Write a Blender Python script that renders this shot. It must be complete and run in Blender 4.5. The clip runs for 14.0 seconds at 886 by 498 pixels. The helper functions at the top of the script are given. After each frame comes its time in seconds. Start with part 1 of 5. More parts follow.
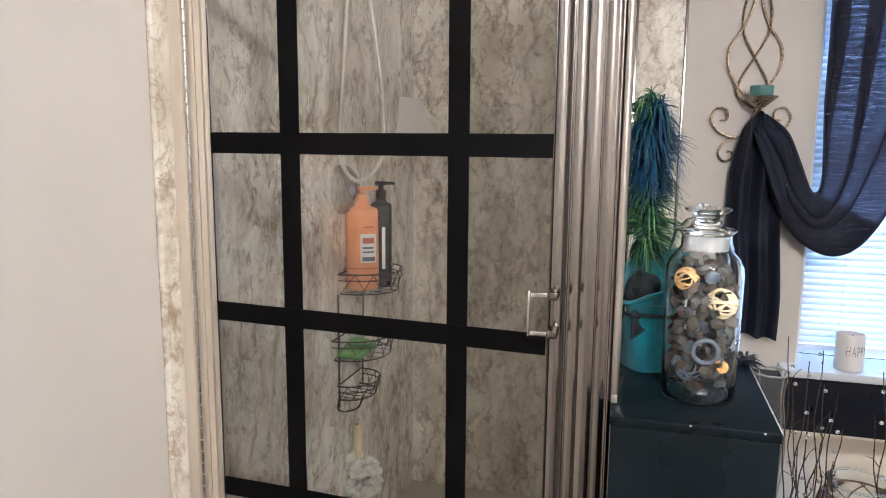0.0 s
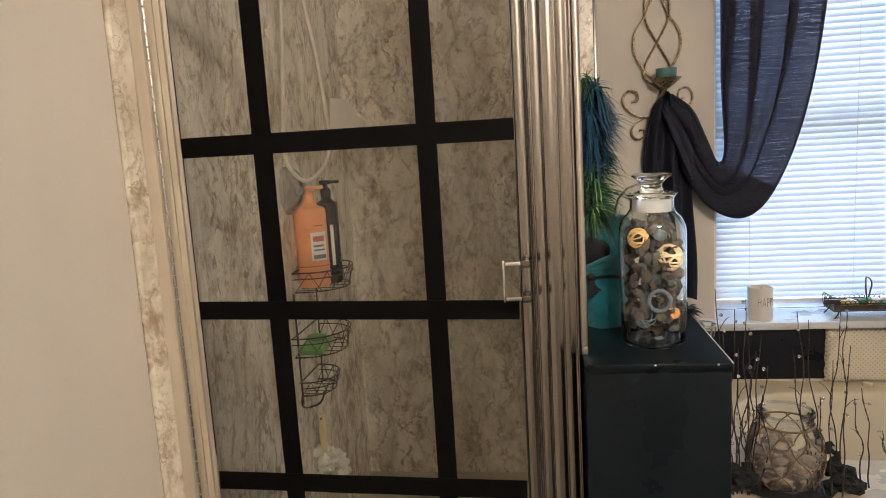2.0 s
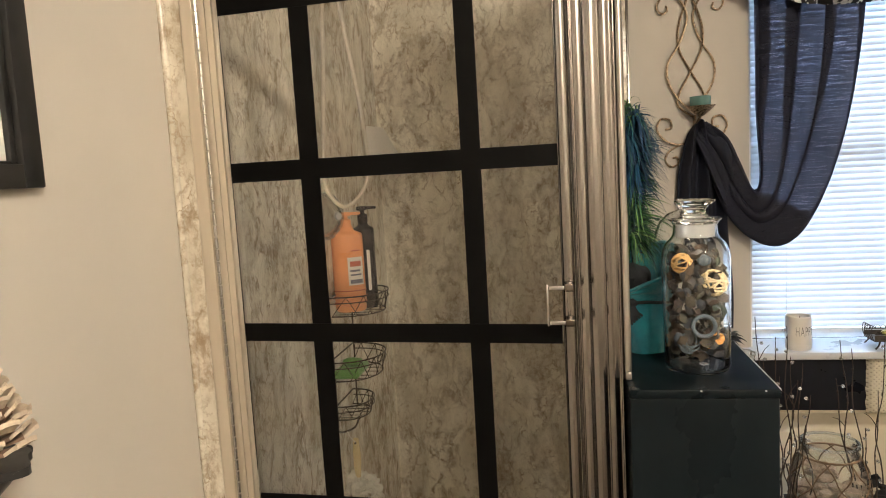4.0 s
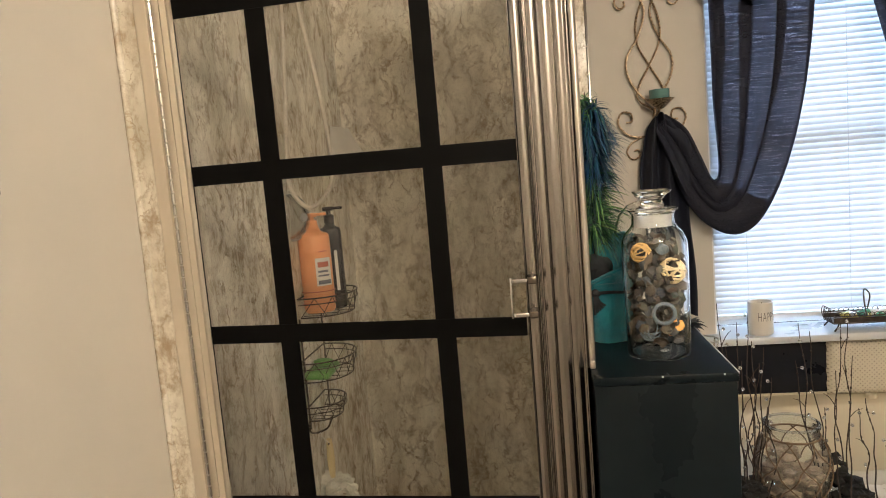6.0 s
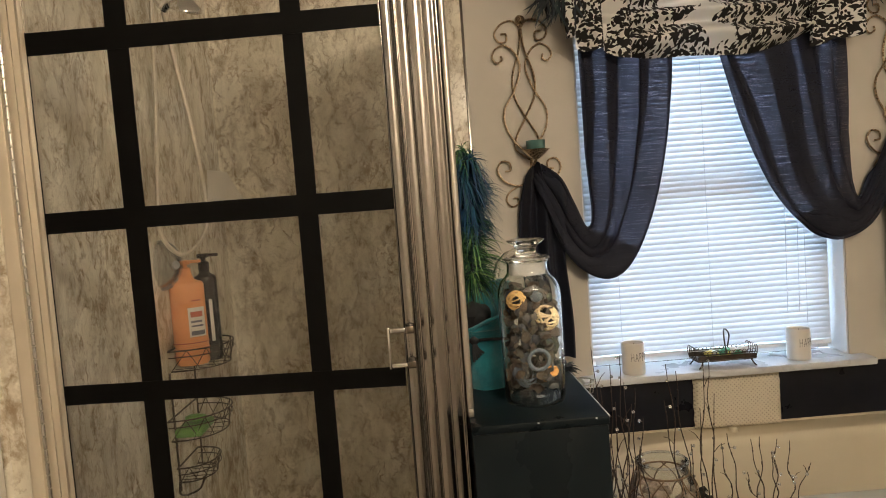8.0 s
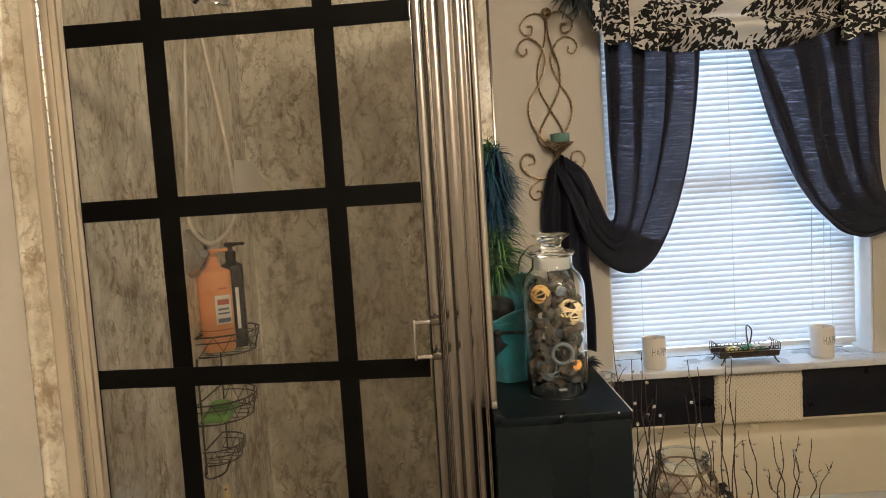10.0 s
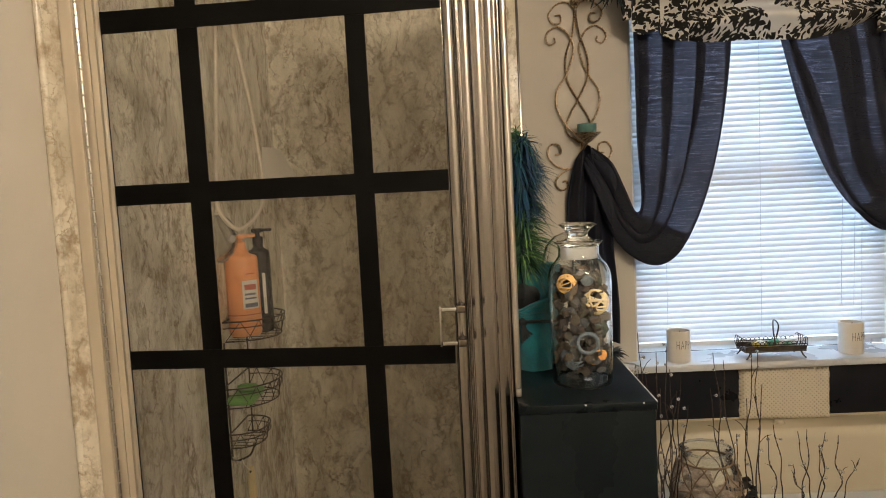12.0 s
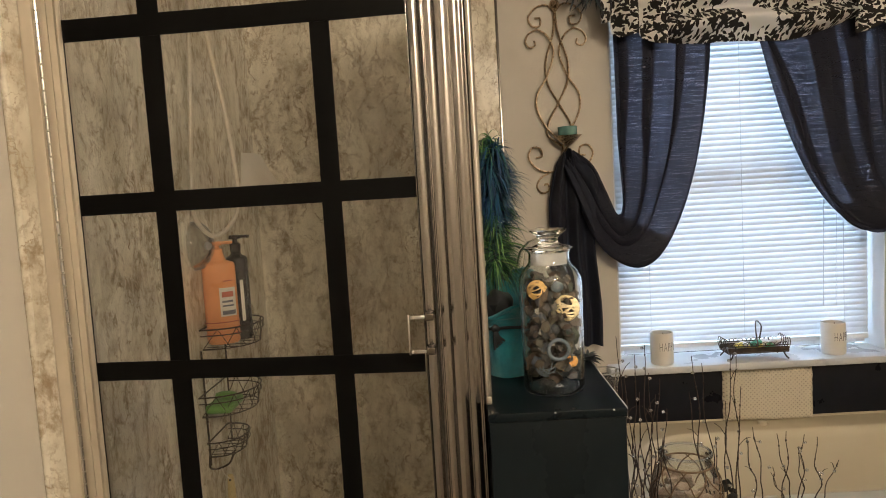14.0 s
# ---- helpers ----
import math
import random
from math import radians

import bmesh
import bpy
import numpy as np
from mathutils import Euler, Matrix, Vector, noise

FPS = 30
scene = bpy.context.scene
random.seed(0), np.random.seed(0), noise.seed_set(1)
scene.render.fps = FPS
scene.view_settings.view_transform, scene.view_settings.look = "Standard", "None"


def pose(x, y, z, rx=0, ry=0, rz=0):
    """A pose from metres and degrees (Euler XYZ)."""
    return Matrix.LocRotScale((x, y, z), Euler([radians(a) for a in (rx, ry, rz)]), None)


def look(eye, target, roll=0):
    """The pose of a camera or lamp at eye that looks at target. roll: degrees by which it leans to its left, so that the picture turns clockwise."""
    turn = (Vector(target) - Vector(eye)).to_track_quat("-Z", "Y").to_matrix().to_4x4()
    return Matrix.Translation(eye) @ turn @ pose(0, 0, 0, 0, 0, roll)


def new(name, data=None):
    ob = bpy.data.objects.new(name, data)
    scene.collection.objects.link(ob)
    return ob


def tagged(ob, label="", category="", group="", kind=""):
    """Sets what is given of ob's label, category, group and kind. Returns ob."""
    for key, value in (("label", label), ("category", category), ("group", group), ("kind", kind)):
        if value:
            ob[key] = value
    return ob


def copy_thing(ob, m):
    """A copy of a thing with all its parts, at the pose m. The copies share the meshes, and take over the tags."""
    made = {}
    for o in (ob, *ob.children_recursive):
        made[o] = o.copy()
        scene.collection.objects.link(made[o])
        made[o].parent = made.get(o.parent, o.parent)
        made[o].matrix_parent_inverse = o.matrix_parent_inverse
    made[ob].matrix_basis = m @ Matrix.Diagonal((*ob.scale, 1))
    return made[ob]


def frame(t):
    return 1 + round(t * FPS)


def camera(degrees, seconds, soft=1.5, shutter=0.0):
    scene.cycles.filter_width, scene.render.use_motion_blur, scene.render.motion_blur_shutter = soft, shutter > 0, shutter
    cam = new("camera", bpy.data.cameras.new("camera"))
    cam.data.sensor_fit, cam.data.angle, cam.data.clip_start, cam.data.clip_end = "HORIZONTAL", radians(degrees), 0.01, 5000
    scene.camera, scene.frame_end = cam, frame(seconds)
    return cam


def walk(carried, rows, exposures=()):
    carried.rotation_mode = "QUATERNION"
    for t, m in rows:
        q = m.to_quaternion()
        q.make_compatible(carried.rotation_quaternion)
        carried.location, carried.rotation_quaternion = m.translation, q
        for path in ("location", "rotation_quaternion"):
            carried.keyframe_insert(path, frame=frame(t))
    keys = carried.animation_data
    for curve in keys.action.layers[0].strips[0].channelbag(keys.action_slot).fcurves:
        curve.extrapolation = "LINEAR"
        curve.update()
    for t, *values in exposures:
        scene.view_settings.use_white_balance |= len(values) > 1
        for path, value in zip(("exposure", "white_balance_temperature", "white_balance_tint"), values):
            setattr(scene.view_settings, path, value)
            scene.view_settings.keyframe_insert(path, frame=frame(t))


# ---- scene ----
cam = camera(64.5, 14.0, soft=1.0)

PATH = [
    (0, (0.808, -1.215, 1.434), (0.278, 0.691, 1.137), 0.5),
    (0.5, (0.857, -1.3, 1.444), (0.401, 0.626, 1.159), -2.7),
    (1, (0.796, -1.339, 1.437), (0.545, 0.621, 1.129), -4.1),
    (1.5, (0.752, -1.353, 1.428), (0.562, 0.616, 1.135), -3.5),
    (2, (0.708, -1.347, 1.414), (0.43, 0.61, 1.114), -3.4),
    (2.5, (0.668, -1.344, 1.417), (0.316, 0.604, 1.132), -2.1),
    (5, (0.68, -1.383, 1.397), (0.364, 0.582, 1.2), -4.4),
    (5.5, (0.686, -1.382, 1.392), (0.397, 0.583, 1.161), -4.5),
    (6, (0.69, -1.381, 1.405), (0.426, 0.589, 1.18), -4.8),
    (6.5, (0.692, -1.378, 1.409), (0.519, 0.604, 1.203), -4.1),
    (7, (0.69, -1.388, 1.423), (0.621, 0.607, 1.295), -2.3),
    (7.5, (0.717, -1.371, 1.418), (0.705, 0.626, 1.302), -4.8),
    (8, (0.713, -1.369, 1.414), (0.771, 0.626, 1.286), -4.3),
    (10.5, (0.698, -1.388, 1.423), (0.681, 0.606, 1.271), -3.5),
    (11, (0.694, -1.39, 1.422), (0.661, 0.604, 1.269), -3.5),
    (11.5, (0.688, -1.389, 1.419), (0.635, 0.603, 1.252), -3.2),
    (12, (0.691, -1.39, 1.417), (0.627, 0.602, 1.242), -2.9),
    (12.5, (0.696, -1.39, 1.419), (0.638, 0.602, 1.249), -2.3),
    (13, (0.699, -1.385, 1.429), (0.644, 0.61, 1.296), -2.9),
    (13.5, (0.706, -1.366, 1.416), (0.638, 0.625, 1.238), -2.3),
    (14, (0.742, -1.378, 1.425), (0.695, 0.614, 1.253), -3.4),
]
EXPOSURES = [(0.0, 0.66, 4850, 14), (0.5, 0.86, 5000, 14), (1.0, 0.50, 5350, 14), (1.5, 0.14, 5650, 14), (2.0, 0.12, 5750, 13), (2.5, 0.33, 5850, 10), (5.0, 0.30, 5950, 10),
             (6.0, 0.27, 6050, 10), (6.5, 0.14, 6200, 10), (7.0, 0.0, 6350, 10), (8.0, -0.06, 6350, 10), (14.0, -0.06, 6350, 10)]
walk(cam, [(t, look(eye, target, roll)) for t, eye, target, roll in PATH], EXPOSURES)

# ---- light ----
world = bpy.data.worlds.new("world")
scene.world = world
world.use_nodes = True
wn = world.node_tree.nodes
sky = wn.new("ShaderNodeTexSky")
sky.sky_type = "NISHITA"
sky.sun_disc = False
sky.sun_elevation = radians(38)
sky.sun_rotation = radians(200)
wn["Background"].inputs["Strength"].default_value = 0.12
world.node_tree.links.new(sky.outputs["Color"], wn["Background"].inputs["Color"])

WALL_Y = 1.05       # window wall, before its group is moved back
WALL_BACK = 1.58    # where that wall stands in the room
LAMP_W, DAY_W = 38.0, 214.0


def area_lamp(name, m, sx, sy, watts, colour):
    d = bpy.data.lights.new(name, "AREA")
    d.shape, d.size, d.size_y, d.energy, d.color = "RECTANGLE", sx, sy, watts, colour
    ob = new(name, d)
    ob.matrix_world = m
    return ob


# three warm bulbs of the vanity light, and the daylight that falls into the window's opening
BULBS = [(1.40, -1.90, 2.34), (1.62, -1.90, 2.34), (1.84, -1.90, 2.34)]
for at in BULBS:
    d = bpy.data.lights.new("vanity_bulb_light", "POINT")
    d.energy, d.color, d.shadow_soft_size = LAMP_W, (1.0, 0.83, 0.62), 0.11
    new("vanity_bulb_light", d).location = at
area_lamp("window_daylight", pose(1.966, 2.02, 1.50, 90, 0, 180), 1.79, 2.03, DAY_W, (0.60, 0.775, 1.0))


# ---- materials ----
def mat(name, colour=(0.5, 0.5, 0.5), rough=0.5, metal=0.0, **more):
    m = bpy.data.materials.new(name)
    m.use_nodes = True
    b = m.node_tree.nodes["Principled BSDF"]
    b.inputs["Base Color"].default_value = (*colour, 1)
    b.inputs["Roughness"].default_value = rough
    b.inputs["Metallic"].default_value = metal
    for key, v in more.items():
        b.inputs[key.replace("_", " ")].default_value = v
    return m


def nodes(m):
    t = m.node_tree
    return t, t.nodes, t.links, t.nodes["Principled BSDF"]


def noise_node(t, scale, detail=4.0, rough=0.55, distort=0.0, stretch=(1, 1, 1), turn=(0, 0, 0), offset=(0, 0, 0)):
    c = t.nodes.new("ShaderNodeTexCoord")
    mp = t.nodes.new("ShaderNodeMapping")
    mp.inputs["Scale"].default_value = stretch
    mp.inputs["Rotation"].default_value = [radians(a) for a in turn]
    mp.inputs["Location"].default_value = offset
    n = t.nodes.new("ShaderNodeTexNoise")
    n.inputs["Scale"].default_value = scale
    n.inputs["Detail"].default_value = detail
    n.inputs["Roughness"].default_value = rough
    n.inputs["Distortion"].default_value = distort
    t.links.new(c.outputs["Object"], mp.inputs["Vector"])
    t.links.new(mp.outputs["Vector"], n.inputs["Vector"])
    return n


def ramp(t, src, stops):
    r = t.nodes.new("ShaderNodeValToRGB")
    e = r.color_ramp.elements
    while len(e) < len(stops):
        e.new(0.5)
    for k, (p, c) in enumerate(stops):
        e[k].position = p
        e[k].color = (*c, 1) if len(c) == 3 else c
    t.links.new(src, r.inputs["Fac"])
    return r


def mix(t, fac, a, b, kind="MIX"):
    n = t.nodes.new("ShaderNodeMix")
    n.data_type, n.blend_type = "RGBA", kind
    for k, v in ((0, fac), (6, a), (7, b)):
        if isinstance(v, (int, float)):
            n.inputs[k].default_value = v
        elif isinstance(v, tuple):
            n.inputs[k].default_value = (*v, 1)
        else:
            t.links.new(v, n.inputs[k])
    return n.outputs[2]


def bump(m, src, strength=0.2, dist=0.002):
    t, n, l, b = nodes(m)
    k = n.new("ShaderNodeBump")
    k.inputs["Strength"].default_value = strength
    k.inputs["Distance"].default_value = dist
    l.new(src, k.inputs["Height"])
    l.new(k.outputs["Normal"], b.inputs["Normal"])


def varied(name, c0, c1, scale, rough=0.5, metal=0.0, bumps=0.15, dist=0.001, stretch=(1, 1, 1), spread=0.15, **more):
    """A plain surface with cloudy variation between two colours and fine relief."""
    m = mat(name, c0, rough, metal, **more)
    t, n, l, b = nodes(m)
    a = noise_node(t, scale, 5, stretch=stretch)
    l.new(ramp(t, a.outputs["Fac"], [(0.5 - spread, c0), (0.5 + spread, c1)]).outputs["Color"], b.inputs["Base Color"])
    f = noise_node(t, scale * 14, 4, stretch=stretch)
    r = ramp(t, a.outputs["Fac"], [(0.3, (max(rough - 0.07, 0.03),) * 3), (0.7, (min(rough + 0.07, 1),) * 3)])
    l.new(r.outputs["Color"], b.inputs["Roughness"])
    bump(m, f.outputs["Fac"], bumps, dist)
    return m


PAINT = varied("wall_paint", (0.545, 0.51, 0.452), (0.58, 0.54, 0.478), 2.2, 0.62, bumps=0.12)
CEIL = varied("ceiling_paint", (0.76, 0.74, 0.70), (0.80, 0.78, 0.74), 2.0, 0.8)
WHITE = varied("white_gloss_paint", (0.76, 0.76, 0.75), (0.81, 0.80, 0.79), 5, 0.35, bumps=0.05)
TUB = varied("cream_acrylic", (0.60, 0.53, 0.40), (0.64, 0.57, 0.435), 3, 0.22, bumps=0.02)
FLOOR = varied("floor_vinyl", (0.13, 0.11, 0.09), (0.18, 0.15, 0.12), 6, 0.45)
TAPE = varied("black_tape", (0.0020, 0.0019, 0.0018), (0.0035, 0.0033, 0.0031), 18, 0.5, bumps=0.25, dist=0.0006, Specular_IOR_Level=0.07)
BLACK = varied("black_lacquer", (0.0036, 0.0065, 0.0085), (0.0055, 0.009, 0.0115), 7, 0.30, bumps=0.05, Specular_IOR_Level=0.16)
BAND = varied("black_wall_tile", (0.006, 0.007, 0.012), (0.010, 0.011, 0.018), 9, 0.33, bumps=0.05, Specular_IOR_Level=0.25)
CHIPPED = varied("chipped_edge_white", (0.35, 0.35, 0.36), (0.75, 0.75, 0.76), 60, 0.5)
FRAMEB = varied("black_frame_wood", (0.012, 0.012, 0.012), (0.022, 0.021, 0.020), 20, 0.4)
MAT_BOARD = varied("picture_mount", (0.72, 0.72, 0.68), (0.76, 0.76, 0.72), 4, 0.25)
CHROME = varied("satin_chrome", (0.27, 0.245, 0.225), (0.34, 0.315, 0.29), 12, 0.19, 1.0, bumps=0.015, dist=0.0003, stretch=(1, 1, 0.1))
CHROME_DULL = varied("dull_aluminium", (0.44, 0.41, 0.37), (0.52, 0.49, 0.45), 22, 0.36, 1.0, bumps=0.03, dist=0.0004, stretch=(1, 1, 0.08))
ALMOND = varied("satin_almond_aluminium", (0.56, 0.49, 0.39), (0.64, 0.57, 0.46), 18, 0.38, 0.45, bumps=0.03, dist=0.0004, stretch=(1, 1, 0.08))
SILLW = varied("sill_gloss_paint", (0.56, 0.57, 0.60), (0.63, 0.64, 0.66), 6, 0.3, bumps=0.05)
POLISHED = mat("polished_chrome", (0.66, 0.65, 0.64), 0.07, 1.0)
HOSE = varied("warm_ribbed_steel", (0.60, 0.55, 0.47), (0.70, 0.645, 0.55), 30, 0.36, 0.9, bumps=0.02)
DARKCHROME = varied("dark_nickel", (0.16, 0.135, 0.11), (0.24, 0.21, 0.18), 40, 0.2, 1.0, bumps=0.02)
GAP_STRIP = varied("dark_gap_strip", (0.03, 0.027, 0.024), (0.05, 0.045, 0.04), 30, 0.6)
BRONZE = varied("antique_bronze", (0.07, 0.045, 0.025), (0.55, 0.42, 0.27), 160, 0.33, 0.85, bumps=0.4, dist=0.001)
WIRE = varied("dark_wire", (0.05, 0.038, 0.028), (0.10, 0.075, 0.055), 60, 0.45, 0.6)
TEALGLASS = mat("teal_votive_glass", (0.17, 0.34, 0.32), 0.15, 0.0, Transmission_Weight=0.35)
BOTTLE_O = varied("coral_plastic", (0.80, 0.33, 0.13), (0.84, 0.37, 0.16), 8, 0.33, bumps=0.03)
BOTTLE_D = varied("dark_brown_plastic", (0.020, 0.014, 0.012), (0.03, 0.022, 0.018), 9, 0.25, bumps=0.03)
LABEL = varied("paper_label", (0.72, 0.68, 0.62), (0.78, 0.74, 0.68), 30, 0.5)
INK_O = mat("label_coral_ink", (0.5, 0.13, 0.08), 0.5)
INK_G = mat("label_grey_ink", (0.16, 0.16, 0.20), 0.5)
GREEN = varied("green_soap", (0.10, 0.26, 0.05), (0.16, 0.36, 0.08), 14, 0.4)
CREAMPL = varied("cream_plastic", (0.62, 0.50, 0.26), (0.68, 0.56, 0.32), 12, 0.4)
POUF = varied("white_bath_pouf", (0.60, 0.58, 0.50), (0.74, 0.72, 0.64), 40, 0.8, bumps=0.6, dist=0.004)
TEAL = varied("teal_terry", (0.003, 0.14, 0.19), (0.009, 0.235, 0.295), 30, 0.95, bumps=0.9, dist=0.004, Sheen_Weight=0.4)
TRIMB = varied("black_cord", (0.008, 0.010, 0.012), (0.02, 0.022, 0.025), 60, 0.8)
NAVY = varied("navy_cloth", (0.012, 0.022, 0.04), (0.022, 0.036, 0.06), 30, 0.85)
CERAMIC = varied("white_ceramic", (0.70, 0.66, 0.60), (0.76, 0.72, 0.66), 14, 0.35, bumps=0.12)
WAX = varied("dark_wax", (0.06, 0.035, 0.025), (0.12, 0.07, 0.05), 20, 0.6)
TWIG = varied("dark_twig_bark", (0.022, 0.014, 0.010), (0.05, 0.032, 0.022), 60, 0.75, bumps=0.5)
CONE = varied("pine_cone_scale", (0.13, 0.075, 0.05), (0.34, 0.23, 0.16), 34, 0.8, bumps=0.5, dist=0.002)
CONE_TIP = varied("pine_cone_tip", (0.50, 0.40, 0.30), (0.66, 0.56, 0.44), 40, 0.75, bumps=0.4)
RATTAN = varied("yellow_rattan", (0.62, 0.36, 0.11), (0.74, 0.50, 0.20), 40, 0.6)
RATTAN_P = varied("pale_rattan", (0.70, 0.55, 0.30), (0.80, 0.66, 0.42), 40, 0.6)
ORANGE = varied("dried_orange_flower", (0.62, 0.26, 0.06), (0.80, 0.42, 0.12), 50, 0.7)
GREYBLUE = varied("blue_grey_ring", (0.09, 0.12, 0.15), (0.15, 0.19, 0.23), 40, 0.6)
ROPE = varied("jute_net", (0.13, 0.085, 0.05), (0.22, 0.15, 0.09), 90, 0.85, bumps=0.6)
LACE = varied("black_lace", (0.008, 0.008, 0.008), (0.02, 0.019, 0.018), 50, 0.9, bumps=0.8, dist=0.004)
SAND = varied("shell_filling", (0.30, 0.22, 0.16), (0.50, 0.39, 0.30), 45, 0.7, bumps=0.8, dist=0.006)
YELLOW = mat("yellow_wrapper", (0.72, 0.60, 0.16), 0.35)
PALEGREEN = mat("green_wrapper", (0.10, 0.34, 0.22), 0.35)


def island_colours(name, stops, rough=0.7):
    m = mat(name, stops[0][1], rough)
    t, n, l, b = nodes(m)
    g = n.new("ShaderNodeNewGeometry")
    l.new(ramp(t, g.outputs["Random Per Island"], stops).outputs["Color"], b.inputs["Base Color"])
    f = noise_node(t, 90, 4)
    bump(m, f.outputs["Fac"], 0.4, 0.002)
    return m


POTP = island_colours("potpourri", [(0.0, (0.019, 0.021, 0.024)), (0.22, (0.093, 0.059, 0.034)), (0.42, (0.034, 0.056, 0.040)),
                                    (0.60, (0.124, 0.087, 0.053)), (0.80, (0.046, 0.062, 0.081)), (0.95, (0.099, 0.087, 0.074)), (1.0, (0.136, 0.118, 0.099))])
PLUME = island_colours("dyed_feather", [(0.0, (0.003, 0.012, 0.028)), (0.30, (0.004, 0.024, 0.07)), (0.6, (0.005, 0.045, 0.13)),
                                        (0.85, (0.007, 0.07, 0.12)), (1.0, (0.02, 0.11, 0.08))], 0.6)
PLUME_G = island_colours("green_feather", [(0.0, (0.002, 0.012, 0.014)), (0.45, (0.006, 0.05, 0.035)), (0.75, (0.035, 0.14, 0.03)), (1.0, (0.20, 0.33, 0.09))], 0.6)
PLUME_K = island_colours("black_feather", [(0.0, (0.006, 0.008, 0.012)), (0.6, (0.012, 0.016, 0.025)), (1.0, (0.03, 0.05, 0.05))], 0.6)


def marble_material(name, dense, depth, ground=1.0):
    """Printed marble panel: cream ground, soft grey-tan clouds, a loose net of fuzzy brown veins drawn out upwards."""
    m = mat(name, (0.6, 0.56, 0.5), 0.13)
    t, n, l, b = nodes(m)

    def calc(kind, p, q):
        k = n.new("ShaderNodeMath")
        k.operation = kind
        for j, v in enumerate((p, q)):
            if isinstance(v, (int, float)):
                k.inputs[j].default_value = v
            else:
                l.new(v, k.inputs[j])
        return k.outputs[0]

    cloud = noise_node(t, 4.2, 5, 0.58, 0.4, (1.25, 1.25, 0.6), (8, 20, 0))
    base = ramp(t, cloud.outputs["Fac"], [(0.34, (0.66, 0.615, 0.51)), (0.46, (0.80, 0.755, 0.645)), (0.56, (0.90, 0.86, 0.755)), (0.68, (0.93, 0.90, 0.81))])
    streak = noise_node(t, 9, 5, 0.6, 0.5, (1.2, 1.2, 0.42), (0, 14, 0), (3, 1, 0))
    s = ramp(t, streak.outputs["Fac"], [(0.36, (0.66, 0.64, 0.58)), (0.54, (1, 1, 1))])
    out = mix(t, 0.45, base.outputs["Color"], s.outputs["Color"], "MULTIPLY")
    out = mix(t, 1.0, out, (ground, ground * 0.985, ground * 0.96), "MULTIPLY")
    warp = noise_node(t, 6, 6, 0.64)
    tc = n.new("ShaderNodeTexCoord")
    wv = n.new("ShaderNodeVectorMath")
    wv.operation = "MULTIPLY_ADD"
    wv.inputs[1].default_value = (0.24, 0.24, 0.30)
    l.new(warp.outputs["Color"], wv.inputs[0])
    l.new(tc.outputs["Object"], wv.inputs[2])
    for scale, turn, off, thin, wide, lo, hi, amount in ((6.5, 24, 0.0, 0.02, 0.30, 0.38, 0.54, 0.95), (10.5, -20, 3.0, 0.02, 0.26, 0.42, 0.58, 0.85), (21.0, 30, 7.0, 0.03, 0.26, 0.48, 0.62, 0.65)):
        mp = n.new("ShaderNodeMapping")
        mp.inputs["Location"].default_value = (off, off, off)
        mp.inputs["Rotation"].default_value = (radians(turn), radians(turn), 0)
        mp.inputs["Scale"].default_value = (1.25, 1.25, 0.55)
        l.new(wv.outputs["Vector"], mp.inputs["Vector"])
        vo = n.new("ShaderNodeTexVoronoi")
        vo.feature = "DISTANCE_TO_EDGE"
        vo.inputs["Scale"].default_value = scale * dense
        l.new(mp.outputs["Vector"], vo.inputs["Vector"])
        girth = noise_node(t, 7.5, 4, 0.6, 0.5, (1.1, 1.1, 0.7), (0, turn, 0), (off, 4, 2))
        g = ramp(t, girth.outputs["Fac"], [(0.42, (thin,) * 3), (0.70, (wide,) * 3)])
        near = ramp(t, calc("DIVIDE", vo.outputs["Distance"], g.outputs["Color"]), [(0.0, (1, 1, 1)), (0.35, (0.62,) * 3), (1.0, (0, 0, 0))])
        grain = noise_node(t, 30, 6, 0.68, 0.5, (1.2, 1.2, 0.6), (turn, turn, 0), (off, 1, 5))
        gr = ramp(t, grain.outputs["Fac"], [(0.40, (0.12,) * 3), (0.60, (1, 1, 1))])
        gate = noise_node(t, 3.6, 4, 0.6, 0.4, (1, 1, 0.7), (0, 0, 0), (1 + off, 8, 3))
        ga = ramp(t, gate.outputs["Fac"], [(lo, (0.35 * amount * depth,) * 3), (hi, (min(1, amount * depth),) * 3)])
        mask = mix(t, 1.0, mix(t, 1.0, near.outputs["Color"], gr.outputs["Color"], "MULTIPLY"), ga.outputs["Color"], "MULTIPLY")
        out = mix(t, mask, out, (0.31, 0.235, 0.15))
    l.new(out, b.inputs["Base Color"])
    f = noise_node(t, 30, 3)
    bump(m, f.outputs["Fac"], 0.03, 0.001)
    return m


MARBLE = marble_material("marble_panel", 1.0, 1.5)
# Stronger veins; ground dimmed in the colour to offset the light on the strip.
MARBLE_DIMMED = marble_material("marble_strip_dimmed", 0.8, 2.6, 0.84)


